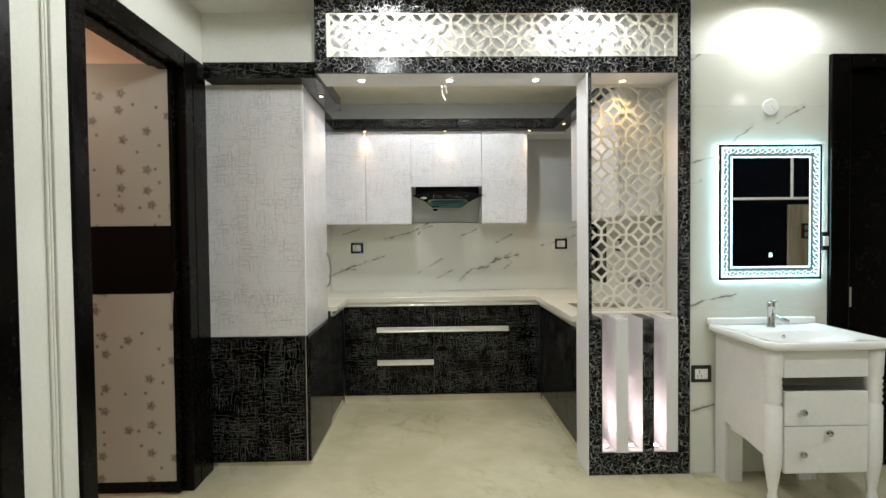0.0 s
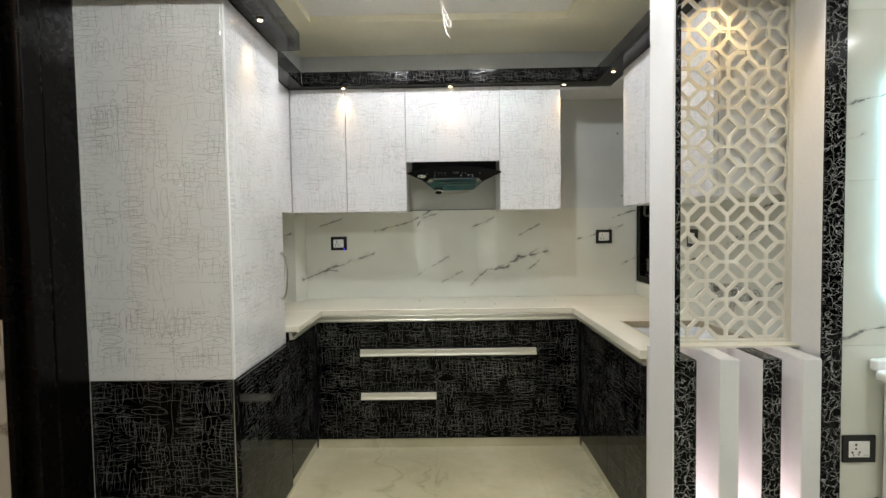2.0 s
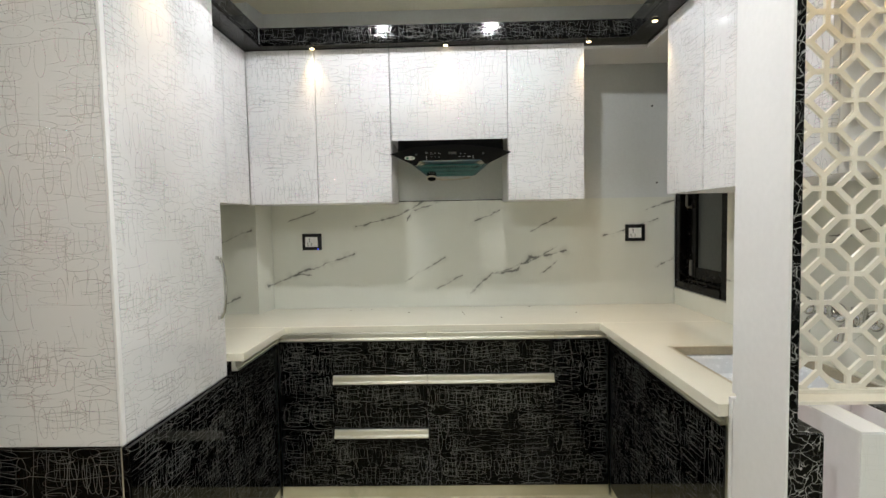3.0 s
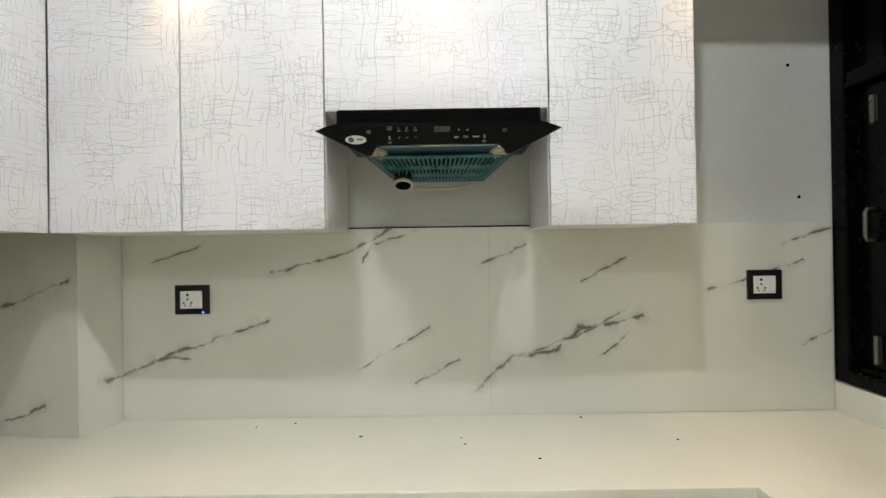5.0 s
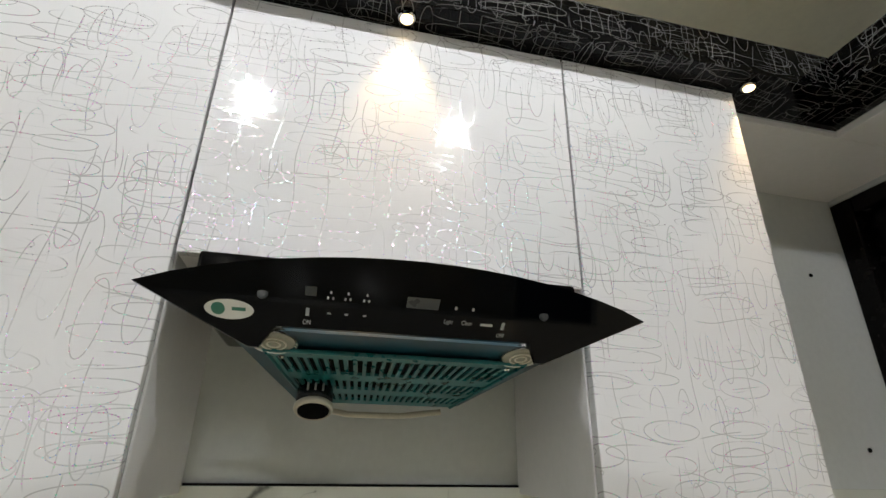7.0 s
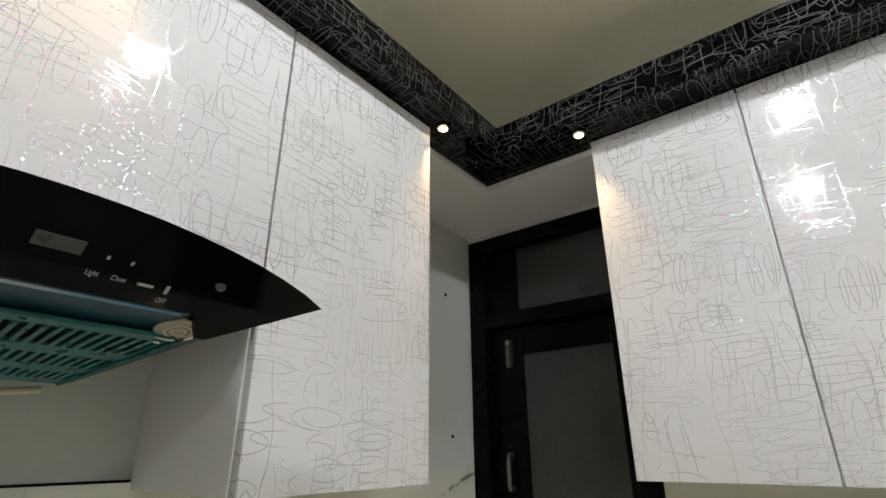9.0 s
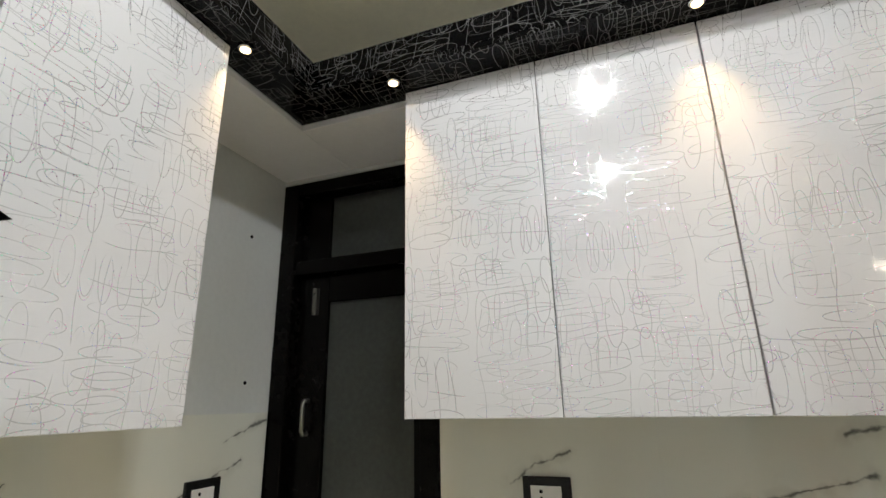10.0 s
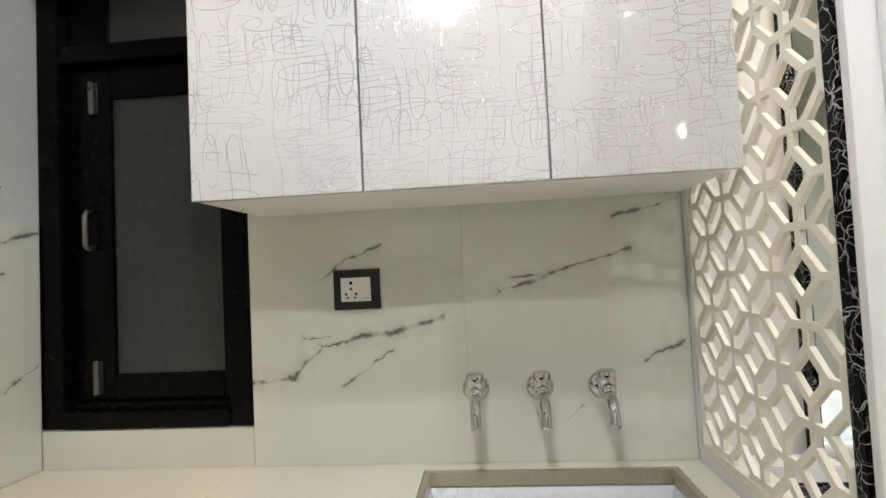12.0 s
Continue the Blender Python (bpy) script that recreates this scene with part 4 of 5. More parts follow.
# ---- cooker hood ----
def hood():
    base = thing("cooker_hood", (1.235, 5.75, 1.70), "black curved-glass cooker hood with a teal slotted filter", "cooker hood")
    cx = 1.237
    part("body", bevelled(cx - 0.285, 5.64, 1.755, cx + 0.285, 5.965, 1.828, 0.006), M_BGLOSS, base)
    # curved glass panel leaning back towards its foot
    top = []
    n = 16
    for i in range(n + 1):
        s = -1 + 2 * i / n
        top.append((cx + 0.312 * s, 1.738 + 0.037 * (1 - s * s) ** 0.9))
    low = [(cx + 0.192, 1.686), (cx + 0.180, 1.686), (cx + 0.160, 1.707), (cx - 0.160, 1.707), (cx - 0.180, 1.686), (cx - 0.192, 1.686)]
    outline = top + low
    bm = slab(outline, 0.0, 0.008, "Y")
    for v in bm.verts:
        v.co.y += 5.450 + (1.790 - v.co.z) * 1.2
    glass = part("glass_panel", bm, M_GLASSB, base, "black curved glass front")

    def on_glass(x, z, w, h, mat, name="icon", deep=0.0012):
        bm = bmesh.new()
        box(bm, cx + x - w / 2, -deep, z - h / 2, cx + x + w / 2, 0.0002, z + h / 2)
        for v in bm.verts:
            v.co.y += 5.450 + (1.790 - v.co.z) * 1.2
        part(name, bm, mat, glass)

    for x in (-0.100, -0.080, -0.058):
        for dx, dz in ((0, 0.003), (-0.003, -0.002), (0.003, -0.002)):
            on_glass(x + dx, 1.738 + dz, 0.0021, 0.0021, M_ICON)
        on_glass(x, 1.722, 0.004, 0.0014, M_ICON, "mark")
    for x, w in ((0.096, 0.020),):
        on_glass(x, 1.722, w * 0.8, 0.0022, M_ICON, "print_bar")
    for x in (0.052, 0.074):
        on_glass(x, 1.736, 0.0028, 0.0028, M_ICON)
    for x in (-0.125, 0.118):
        on_glass(x, 1.722, 0.004, 0.007, M_GREY, "switch_mark")
    on_glass(0.010, 1.738, 0.040, 0.010, M_DIM, "display")
    on_glass(-0.123, 1.741, 0.013, 0.008, M_DIM, "small_display")
    for x in (-0.176, 0.168):
        yy = 5.450 + (1.790 - 1.735) * 1.2
        part("screw_cap", turned([(0.006, 0.0), (0.006, -0.003), (0.0035, -0.004)], 14, "Y", (cx + x, yy, 1.735)), M_DIM, glass)
    def glass_word(word, x, z, size):
        font = bpy.data.curves.new("word", "FONT")
        font.body, font.size, font.align_x = word, size, "CENTER"
        shape = bpy.data.objects.new("word", font)
        flat = bpy.data.meshes.new_from_object(shape)
        bpy.data.objects.remove(shape)
        bm = bmesh.new()
        bm.from_mesh(flat)
        for v in bm.verts:
            h = z + v.co.y
            v.co = Vector((cx + x + v.co.x, 5.4492 + (1.790 - h) * 1.2, h))
        part("word", bm, M_ICON, glass)

    glass_word("ON", -0.125, 1.7105, 0.006)
    glass_word("OFF", 0.118, 1.7105, 0.006)
    glass_word("Light", 0.046, 1.7205, 0.006)
    glass_word("Clean", 0.070, 1.7205, 0.006)
    # oval badge
    bm = slab([(cx - 0.212 + 0.027 * math.cos(a), 1.719 + 0.0088 * math.sin(a)) for a in [2 * math.pi * i / 28 for i in range(28)]], -0.0016, 0.0002, "Y")
    for v in bm.verts:
        v.co.y += 5.450 + (1.790 - v.co.z) * 1.2
    badge = part("badge", bm, M_WHITEP, glass, "white oval badge")
    bm = slab([(cx - 0.224 + 0.0075 * math.cos(a), 1.719 + 0.0055 * math.sin(a)) for a in [2 * math.pi * i / 20 for i in range(20)]], -0.0024, -0.0014, "Y")
    for v in bm.verts:
        v.co.y += 5.450 + (1.790 - v.co.z) * 1.2
    part("badge_emblem", bm, M_GREEN, badge)
    on_glass(-0.2015, 1.7195, 0.015, 0.003, M_GREEN, "badge_bar", 0.0024)
    # underside: blue tray narrowing to the back, lamps and slotted filter
    bm = bmesh.new()
    f = [(cx - 0.222, 5.560, 1.704), (cx + 0.222, 5.560, 1.704), (cx + 0.138, 5.835, 1.650), (cx - 0.138, 5.835, 1.650)]
    t = [(cx - 0.230, 5.640, 1.760), (cx + 0.230, 5.640, 1.760), (cx + 0.230, 5.930, 1.760), (cx - 0.230, 5.930, 1.760)]
    a, b = [bm.verts.new(p) for p in f], [bm.verts.new(p) for p in t]
    bm.faces.new(a)
    bm.faces.new(b)
    for i in range(4):
        bm.faces.new((a[i], a[(i + 1) % 4], b[(i + 1) % 4], b[i]))
    bmesh.ops.recalc_face_normals(bm, faces=bm.faces[:])
    part("tray", bm, M_BLUE, base, "blue film-covered tray")
    bm = bmesh.new()
    rows = [(5.624, 5.678), (5.702, 5.738), (5.760, 5.788)]
    y_lo, y_hi = 5.606, 5.806

    def half(y):
        return 0.172 - 0.054 * (y - y_lo) / (y_hi - y_lo)

    def zz(y):
        return 1.699 - 0.215 * (y - 5.575)

    def bar(xa0, xa1, ya, xb0, xb1, yb, deep=0.004):
        vs = []
        for zo in (0.0, -deep):
            vs += [bm.verts.new(p) for p in ((xa0, ya, zz(ya) + zo), (xa1, ya, zz(ya) + zo), (xb1, yb, zz(yb) + zo), (xb0, yb, zz(yb) + zo))]
        for q in ((0, 1, 2, 3), (4, 5, 6, 7), (0, 1, 5, 4), (1, 2, 6, 5), (2, 3, 7, 6), (3, 0, 4, 7)):
            bm.faces.new([vs[i] for i in q])

    edges = [y_lo] + [y for r in rows for y in r] + [y_hi]
    for ya, yb in zip(edges[0::2], edges[1::2]):
        bar(cx - half(ya), cx + half(ya), ya, cx - half(yb), cx + half(yb), yb)
    for ya, yb in rows:
        nn = 25
        for i in range(nn + 1):
            xa = (-1 + 2 * i / nn)
            bar(cx + xa * half(ya) * 0.985 - 0.0027, cx + xa * half(ya) * 0.985 + 0.0027, ya, cx + xa * half(yb) * 0.985 - 0.0027, cx + xa * half(yb) * 0.985 + 0.0027, yb)
    bmesh.ops.recalc_face_normals(bm, faces=bm.faces[:])
    part("filter", bm, M_TEAL, base, "teal slotted filter plate")
    # black sheet added behind the slots for the darkness inside them
    bm = bmesh.new()
    bar(cx - half(y_lo) + 0.006, cx + half(y_lo) - 0.006, y_lo + 0.004, cx - half(y_hi) + 0.006, cx + half(y_hi) - 0.006, y_hi - 0.004, -0.002)
    bmesh.ops.recalc_face_normals(bm, faces=bm.faces[:])
    part("slot_darkness", bm, M_HOLE, base)
    for s in (-1, 1):
        seat = Matrix.Translation((cx + s * 0.163, 5.588, 1.6965)) @ Matrix.Rotation(radians(-16), 4, "X")
        bm = turned([(0.026, -0.002), (0.023, -0.004), (0.0, -0.004)], 24)
        bm.transform(seat)
        lamp = part("hood_lamp", bm, M_LAMPOFF, base, "unlit round hood lamp")
        bm = turned([(0.030, 0.003), (0.029, -0.003), (0.026, -0.0015)], 24)
        bm.transform(seat)
        part("lamp_ring", bm, M_CHROME, lamp)
        for r in (0.009, 0.016):
            bm = turned([(r, -0.0038), (r, -0.0052), (r - 0.002, -0.0052), (r - 0.002, -0.0038)], 20)
            bm.transform(seat)
            part("lens_ring", bm, M_BEIGE, lamp)
    cz = 1.652
    pivot = Vector((cx - 0.108, 5.742, cz))
    lean = Matrix.Translation(pivot) @ Matrix.Rotation(radians(-24), 4, "X")

    def leant(bm):
        bm.transform(lean)
        return bm

    cup = part("oil_cup", leant(turned([(0.020, 0.022), (0.026, 0.012), (0.027, -0.012), (0.025, -0.020)], 24)), M_BLACKP, base, "black oil cup", True)
    part("cup_rim", leant(turned([(0.0255, -0.0185), (0.0285, -0.021), (0.0285, -0.027), (0.0265, -0.030), (0.0235, -0.029), (0.0230, -0.0215)], 24)), M_BEIGE, cup, "cream cup rim", True)
    # black plug in the rim for the dark mouth of the cup
    part("cup_hole", leant(turned([(0.0228, -0.0260), (0.0228, -0.0302)], 20)), M_HOLE, cup)
    for dx in (-0.011, 0.0, 0.011):
        part("cup_slot", leant(bevelled(dx - 0.0015, -0.0282, -0.010, dx + 0.0015, -0.0252, 0.002, 0.0005, 1)), M_GREY, cup)
    part("filter_rim", tube([(cx - half(y_hi), y_hi, zz(y_hi) - 0.004), (cx - half(y_lo) - 0.004, y_lo - 0.004, zz(y_lo) - 0.004), (cx + half(y_lo) + 0.004, y_lo - 0.004, zz(y_lo) - 0.004), (cx + half(y_hi), y_hi, zz(y_hi) - 0.004)], 0.003, 8), M_TEAL, base, "bright folded rim of the filter")
    for s in (-1, 1):
        part("filter_latch", turned([(0.004, 0.0), (0.0045, -0.006), (0.003, -0.008)], 12, "Z", (cx + s * 0.155, y_lo + 0.016, zz(y_lo) - 0.003)), M_CHROME, base)
    part("rear_lip", tube([(cx - 0.11, 5.84, 1.640), (cx - 0.05, 5.86, 1.632), (cx + 0.04, 5.86, 1.632), (cx + 0.11, 5.84, 1.640)], 0.005, 10), M_BEIGE, base)


hood()


# ---- arch, pillar and jali ----
def jali_mesh(cells_u, cells_v, su, sv, phase, axis_place, depth, clip):
    """A pierced screen: diamonds and slanting hexagons cut through a board."""
    g, s, h = 0.085, 0.31, 0.43
    key, verts, faces = {}, [], []

    def vid(u, v):
        q = (round(u, 4), round(v, 4))
        if q not in key:
            key[q] = len(verts)
            verts.append(q)
        return key[q]

    for i in range(cells_u):
        for j in range(cells_v):
            flip = (i + j + phase) % 2

            def P(a, b):
                return vid(i + ((1 - a) if flip else a), j + b)

            polys = [
                [(0, 0), (1 - h, 0), (g + s, g), (g, g)], [(0, 0), (g, g), (g, g + s), (0, 1 - h)],
                [(1, 1), (h, 1), (1 - g - s, 1 - g), (1 - g, 1 - g)], [(1, 1), (1 - g, 1 - g), (1 - g, 1 - g - s), (1, h)],
                [(g + s, g), (1 - h, 0), (1, h), (1 - g, 1 - g - s)], [(g, g + s), (1 - g - s, 1 - g), (h, 1), (0, 1 - h)]]
            for poly in polys:
                ids = [P(a, b) for a, b in poly]
                faces.append(ids[::-1] if flip else ids)
    bm = bmesh.new()
    u0, y0, v0 = axis_place
    vs = [bm.verts.new((u0 + u * su, y0, v0 + v * sv)) for u, v in verts]
    for f in faces:
        bm.faces.new([vs[i] for i in f])
    for co, no in (((clip[0], 0, 0), (-1, 0, 0)), ((clip[2], 0, 0), (1, 0, 0)), ((0, 0, clip[1]), (0, 0, -1)), ((0, 0, clip[3]), (0, 0, 1))):
        bmesh.ops.bisect_plane(bm, geom=bm.verts[:] + bm.edges[:] + bm.faces[:], plane_co=co, plane_no=no, clear_outer=True)
    made = bmesh.ops.extrude_face_region(bm, geom=bm.faces[:])["geom"]
    for v in made:
        if isinstance(v, bmesh.types.BMVert):
            v.co.y += depth
    bmesh.ops.recalc_face_normals(bm, faces=bm.faces[:])
    return bm


def arch():
    base = thing("entrance_arch", (1.5, 4.15, 0), "black and white kitchen arch with lit pillar and pierced screens", "arch")
    f, b = FRONT - 0.012, 4.311
    # band over the opening
    band = part("band_frame", bevelled(0.430, f, 2.325, 2.615, f + 0.012, 2.420, 0.002), M_CRACK, base, "black laminate with white crackle veins")
    part("band_top", bevelled(0.430, f, 2.668, 2.615, f + 0.012, HALL_CEIL - 0.001, 0.002), M_CRACK, band)
    part("band_side", bevelled(0.430, f, 2.4205, 0.498, f + 0.012, 2.6675, 0.002), M_CRACK, band)
    part("band_side", bevelled(2.540, f, 2.4205, 2.615, f + 0.012, 2.6675, 0.002), M_CRACK, band)
    part("band_left_return", bevelled(0.430, f + 0.0125, 2.325, 0.442, b, HALL_CEIL - 0.001, 0.001, 1), M_CRACK, band)
    part("band_box", boxes((0.443, f + 0.062, 2.330, 2.600, f + 0.075, HALL_CEIL - 0.001), (0.443, b - 0.012, 2.330, 2.030, b, HALL_CEIL - 0.001)), M_WBOARD, base)
    part("soffit", bevelled(0.443, f + 0.0125, 2.3255, 2.600, b, 2.3295, 0), M_WBOARD, base, "white soffit board with small spots")
    part("band_screen", jali_mesh(26, 4, 0.0785, 0.0765, 0, (0.508, f + 0.004, 2.3815), 0.012, (0.517, 2.424, 2.521, 2.664)), M_JALI, base, "cream pierced screen")
    part("screen_border", boxes((0.500, f + 0.003, 2.4205, 0.518, f + 0.016, 2.6675), (2.520, f + 0.003, 2.4205, 2.538, f + 0.016, 2.6675), (0.518, f + 0.003, 2.4205, 2.520, f + 0.016, 2.4250), (0.518, f + 0.003, 2.6630, 2.520, f + 0.016, 2.6675)), M_JALI, base)
    # jamb and niche
    part("jamb_board", bevelled(2.0025, f, 0.0, 2.0092, 4.262, 2.325, 0.001), M_WBOARD, base, "white jamb board")
    part("niche_strip", bevelled(2.0095, f, 0.885, 2.030, f + 0.013, 2.325, 0.002), M_CRACK, base, "narrow black crackle strip")
    part("strip_lining", bevelled(2.0095, f + 0.0135, 0.895, 2.0290, 4.2695, 2.325, 0), M_WBOARD, base)
    part("back_post", bevelled(2.0190, 4.270, 0.895, 2.0345, b, 2.325, 0.001, 1), M_WBOARD, base)
    part("back_strip", bevelled(2.0350, 4.296, 0.895, 2.0600, b + 0.006, 2.325, 0.002), M_CRACK, base, "narrow black crackle strip")
    part("right_stile", bevelled(2.543, f, 0.0, 2.615, f + 0.012, 2.325, 0.002), M_CRACK, base, "black crackle stile")
    part("niche_return", bevelled(2.586, f + 0.0125, 0.0, 2.598, b, 2.325, 0.001), M_WBOARD, base, "white niche side")
    part("niche_screen", jali_mesh(7, 20, 0.0795, 0.0778, 1, (2.0085, 4.293, 0.8360), 0.010, (2.0605, 0.905, 2.5685, 2.312)), M_JALI, base, "cream pierced screen in the niche")
    part("niche_screen_border", boxes((2.5680, 4.288, 0.895, 2.5855, 4.308, 2.325), (2.0605, 4.288, 0.895, 2.5675, 4.308, 0.906), (2.0605, 4.288, 2.311, 2.5675, 4.308, 2.325)), M_JALI, base)
    # slotted foot of the pillar
    part("foot_back", bevelled(2.0095, b - 0.020, 0.0, 2.5855, b - 0.002, 0.884, 0), M_WBOARD, base)
    part("foot_base", bevelled(2.0095, f, 0.0, 2.5425, f + 0.012, 0.085, 0.002), M_CRACK, base, "black crackle base panel")
    part("foot_floor", bevelled(2.0095, f + 0.0125, 0.0, 2.5855, b - 0.021, 0.090, 0.001), M_WBOARD, base)
    part("niche_shelf", bevelled(2.0305, 4.235, 0.884, 2.5855, b - 0.001, 0.894, 0.001), M_JALI, base)

    def column(name, x0, x1, front, body, label):
        c = part(name, bevelled(x0, f + 0.004, 0.0905, x1, b - 0.021, 0.883, 0.0015), body, base, label)
        part("facing", bevelled(x0, f, 0.0855, x1, f + 0.0035, 0.883, 0.001, 1), front, c)
        part("cap", bevelled(x0 + 0.001, f + 0.002, 0.8835, x1 - 0.001, 4.234, 0.886, 0.0005, 1), front, c)

    column("dark_column", 2.0100, 2.090, M_CRACK, M_WBOARD, "black-faced column of the pillar foot")
    column("white_column", 2.174, 2.245, M_WFACE, M_WBOARD, "white column of the pillar foot")
    column("dark_column", 2.331, 2.399, M_CRACK, M_WBOARD, "black-faced column of the pillar foot")
    column("white_column", 2.474, 2.5425, M_WFACE, M_WBOARD, "white column of the pillar foot")


arch()
for lx in UPLIGHTS:
    u = thing("slot_uplight", (lx, 4.13, 0.091), "lit small uplight at the foot of a pillar slot", "uplight", "slot uplights")
    part("rim", turned([(0.020, 0.0), (0.020, 0.006), (0.015, 0.008)], 18, "Z", (lx, 4.13, 0.091)), M_CHROME, u)
    part("lens", turned([(0.014, 0.002), (0.014, 0.010)], 18, "Z", (lx, 4.13, 0.091)), G_UP, u, "glowing lens")


# ---- sockets and switches ----
def socket(place, normal, lit=False, label="white socket in a black plate on the marble wall"):
    """A black plate with a white five-pin socket; normal '-y' or '-x'."""
    base = thing("wall_socket", place, label, "socket", "kitchen sockets")
    w, h = 0.060, 0.051

    def put(name, u0, v0, u1, v1, d0, d1, mat, par, r=0.001):
        if normal == "-y":
            bm = bevelled(place[0] + u0, place[1] - d1, place[2] + v0, place[0] + u1, place[1] - d0, place[2] + v1, r)
        else:
            bm = bevelled(place[0] - d1, place[1] - u1, place[2] + v0, place[0] - d0, place[1] - u0, place[2] + v1, r)
        return part(name, bm, mat, par)

    plate = put("plate", -w, -h, w, h, 0.0, 0.009, M_BLACKP, base, 0.003)
    ins = put("insert", -0.040, -0.030, 0.036, 0.030, 0.0092, 0.011, M_WHITEP, plate)

    # raised black disc for the darkness of a pin hole
    def pin(u, v, r):
        if normal == "-y":
            bm = turned([(r, 0.0), (r, -0.0006)], 12, "Y", (place[0] + u, place[1] - 0.0110, place[2] + v))
        else:
            bm = turned([(r, 0.0), (r, -0.0006)], 12, "X", (place[0] - 0.0110, place[1] - u, place[2] + v))
        part("pin_hole", bm, M_HOLE, ins)

    pin(-0.014, 0.017, 0.0045)
    pin(-0.014, 0.002, 0.0035)
    for u in (-0.027, -0.001):
        pin(u, -0.011, 0.0035)
    for u in (-0.023, -0.004):
        pin(u, -0.020, 0.0028)
    put("rocker_line", 0.012, -0.023, 0.034, -0.0215, 0.0110, 0.0114, M_GREY, ins, 0)
    if lit:
        put("indicator", 0.036, -0.046, 0.041, -0.041, 0.0090, 0.0100, G_BLUE, plate, 0)


socket((0.372, BACK - 0.010, 1.276), "-y", True)
socket((2.350, BACK - 0.010, 1.298), "-y")
socket((RIGHT - 0.010, 5.120, 1.300), "-x")
socket((2.685, FRONT - 0.001, 0.549), "-y", label="white socket in a black plate low on the hall wall")
sw = thing("door_switch", (3.437, FRONT - 0.002, 1.33), "white switch in a black plate beside the black door", "switch")
part("plate", bevelled(3.406, FRONT - 0.012, 1.275, 3.4455, FRONT - 0.001, 1.385, 0.003), M_BLACKP, sw)
part("rocker", bevelled(3.410, FRONT - 0.016, 1.302, 3.443, FRONT - 0.0122, 1.358, 0.002), M_WHITEP, sw, "white rocker")
rp = thing("round_cover_plate", (3.096, FRONT - 0.002, 2.124), "round white plastic cover plate on the marble wall", "cover plate")
part("disc", turned([(0.048, 0.0), (0.048, -0.006), (0.044, -0.009), (0.0, -0.010)], 32, "Y", (3.096, FRONT - 0.001, 2.124)), M_WHITEP, rp)
for dx, dz in ((0.002, 0.002), (0.016, -0.014)):
    part("screw", turned([(0.0035, 0.0), (0.0035, -0.002)], 10, "Y", (3.096 + dx, FRONT - 0.0112, 2.124 + dz)), M_GREY, rp)
for dx, dz in ((2.455, 2.06), (2.486, 1.60)):
    pl = thing("wall_plug", (dx, BACK, dz), "small dark fixing hole plug in the painted wall", "wall plug", "wall plugs")
    part("plug", turned([(0.006, 0.0), (0.005, -0.003)], 10, "Y", (dx, BACK, dz)), M_HOLE, pl)

# crumbs left on the counter
rng = random.Random(4)
for cx0, cy0 in ((0.62, 5.90), (0.74, 5.93), (1.29, 5.78), (1.30, 5.73), (1.70, 5.95), (1.93, 5.74), (1.50, 5.62), (0.98, 5.80)):
    cr = thing("crumb", (cx0, cy0, 0.860), "tiny dark crumb of debris on the counter", "debris", "counter crumbs")
    r0 = rng.uniform(0.002, 0.0035)
    bit = turned([(r0 * 0.6, 0.0), (r0, r0 * 0.4), (r0 * 0.5, r0 * 0.9)], 6, "Z")
    for v in bit.verts:
        v.co = Vector((cx0 + v.co.x * rng.uniform(1.2, 2.4), cy0 + v.co.y * rng.uniform(0.8, 1.2), 0.8602 + v.co.z))
    part("bit", bit, M_HOLE, cr)

# wires hanging from the tray ceiling
w = thing("hanging_cable", (1.20, 5.10, 2.69), "loose white cable ends hanging from the ceiling", "cable")
part("cap", turned([(0.030, 0.0), (0.028, -0.012), (0.012, -0.018)], 20, "Z", (1.17, 5.10, 2.699)), M_WHITEP, w)
part("strand", tube([(1.170, 5.10, 2.69), (1.168, 5.09, 2.65), (1.178, 5.10, 2.58), (1.205, 5.10, 2.51), (1.225, 5.10, 2.50), (1.222, 5.10, 2.54), (1.190, 5.10, 2.60), (1.174, 5.10, 2.64)], 0.003, 8), M_WIRE, w, "", True)
part("strand", tube([(1.176, 5.105, 2.69), (1.174, 5.10, 2.64), (1.180, 5.105, 2.56), (1.200, 5.105, 2.47), (1.222, 5.105, 2.445)], 0.003, 8), M_WIRE, w, "", True)


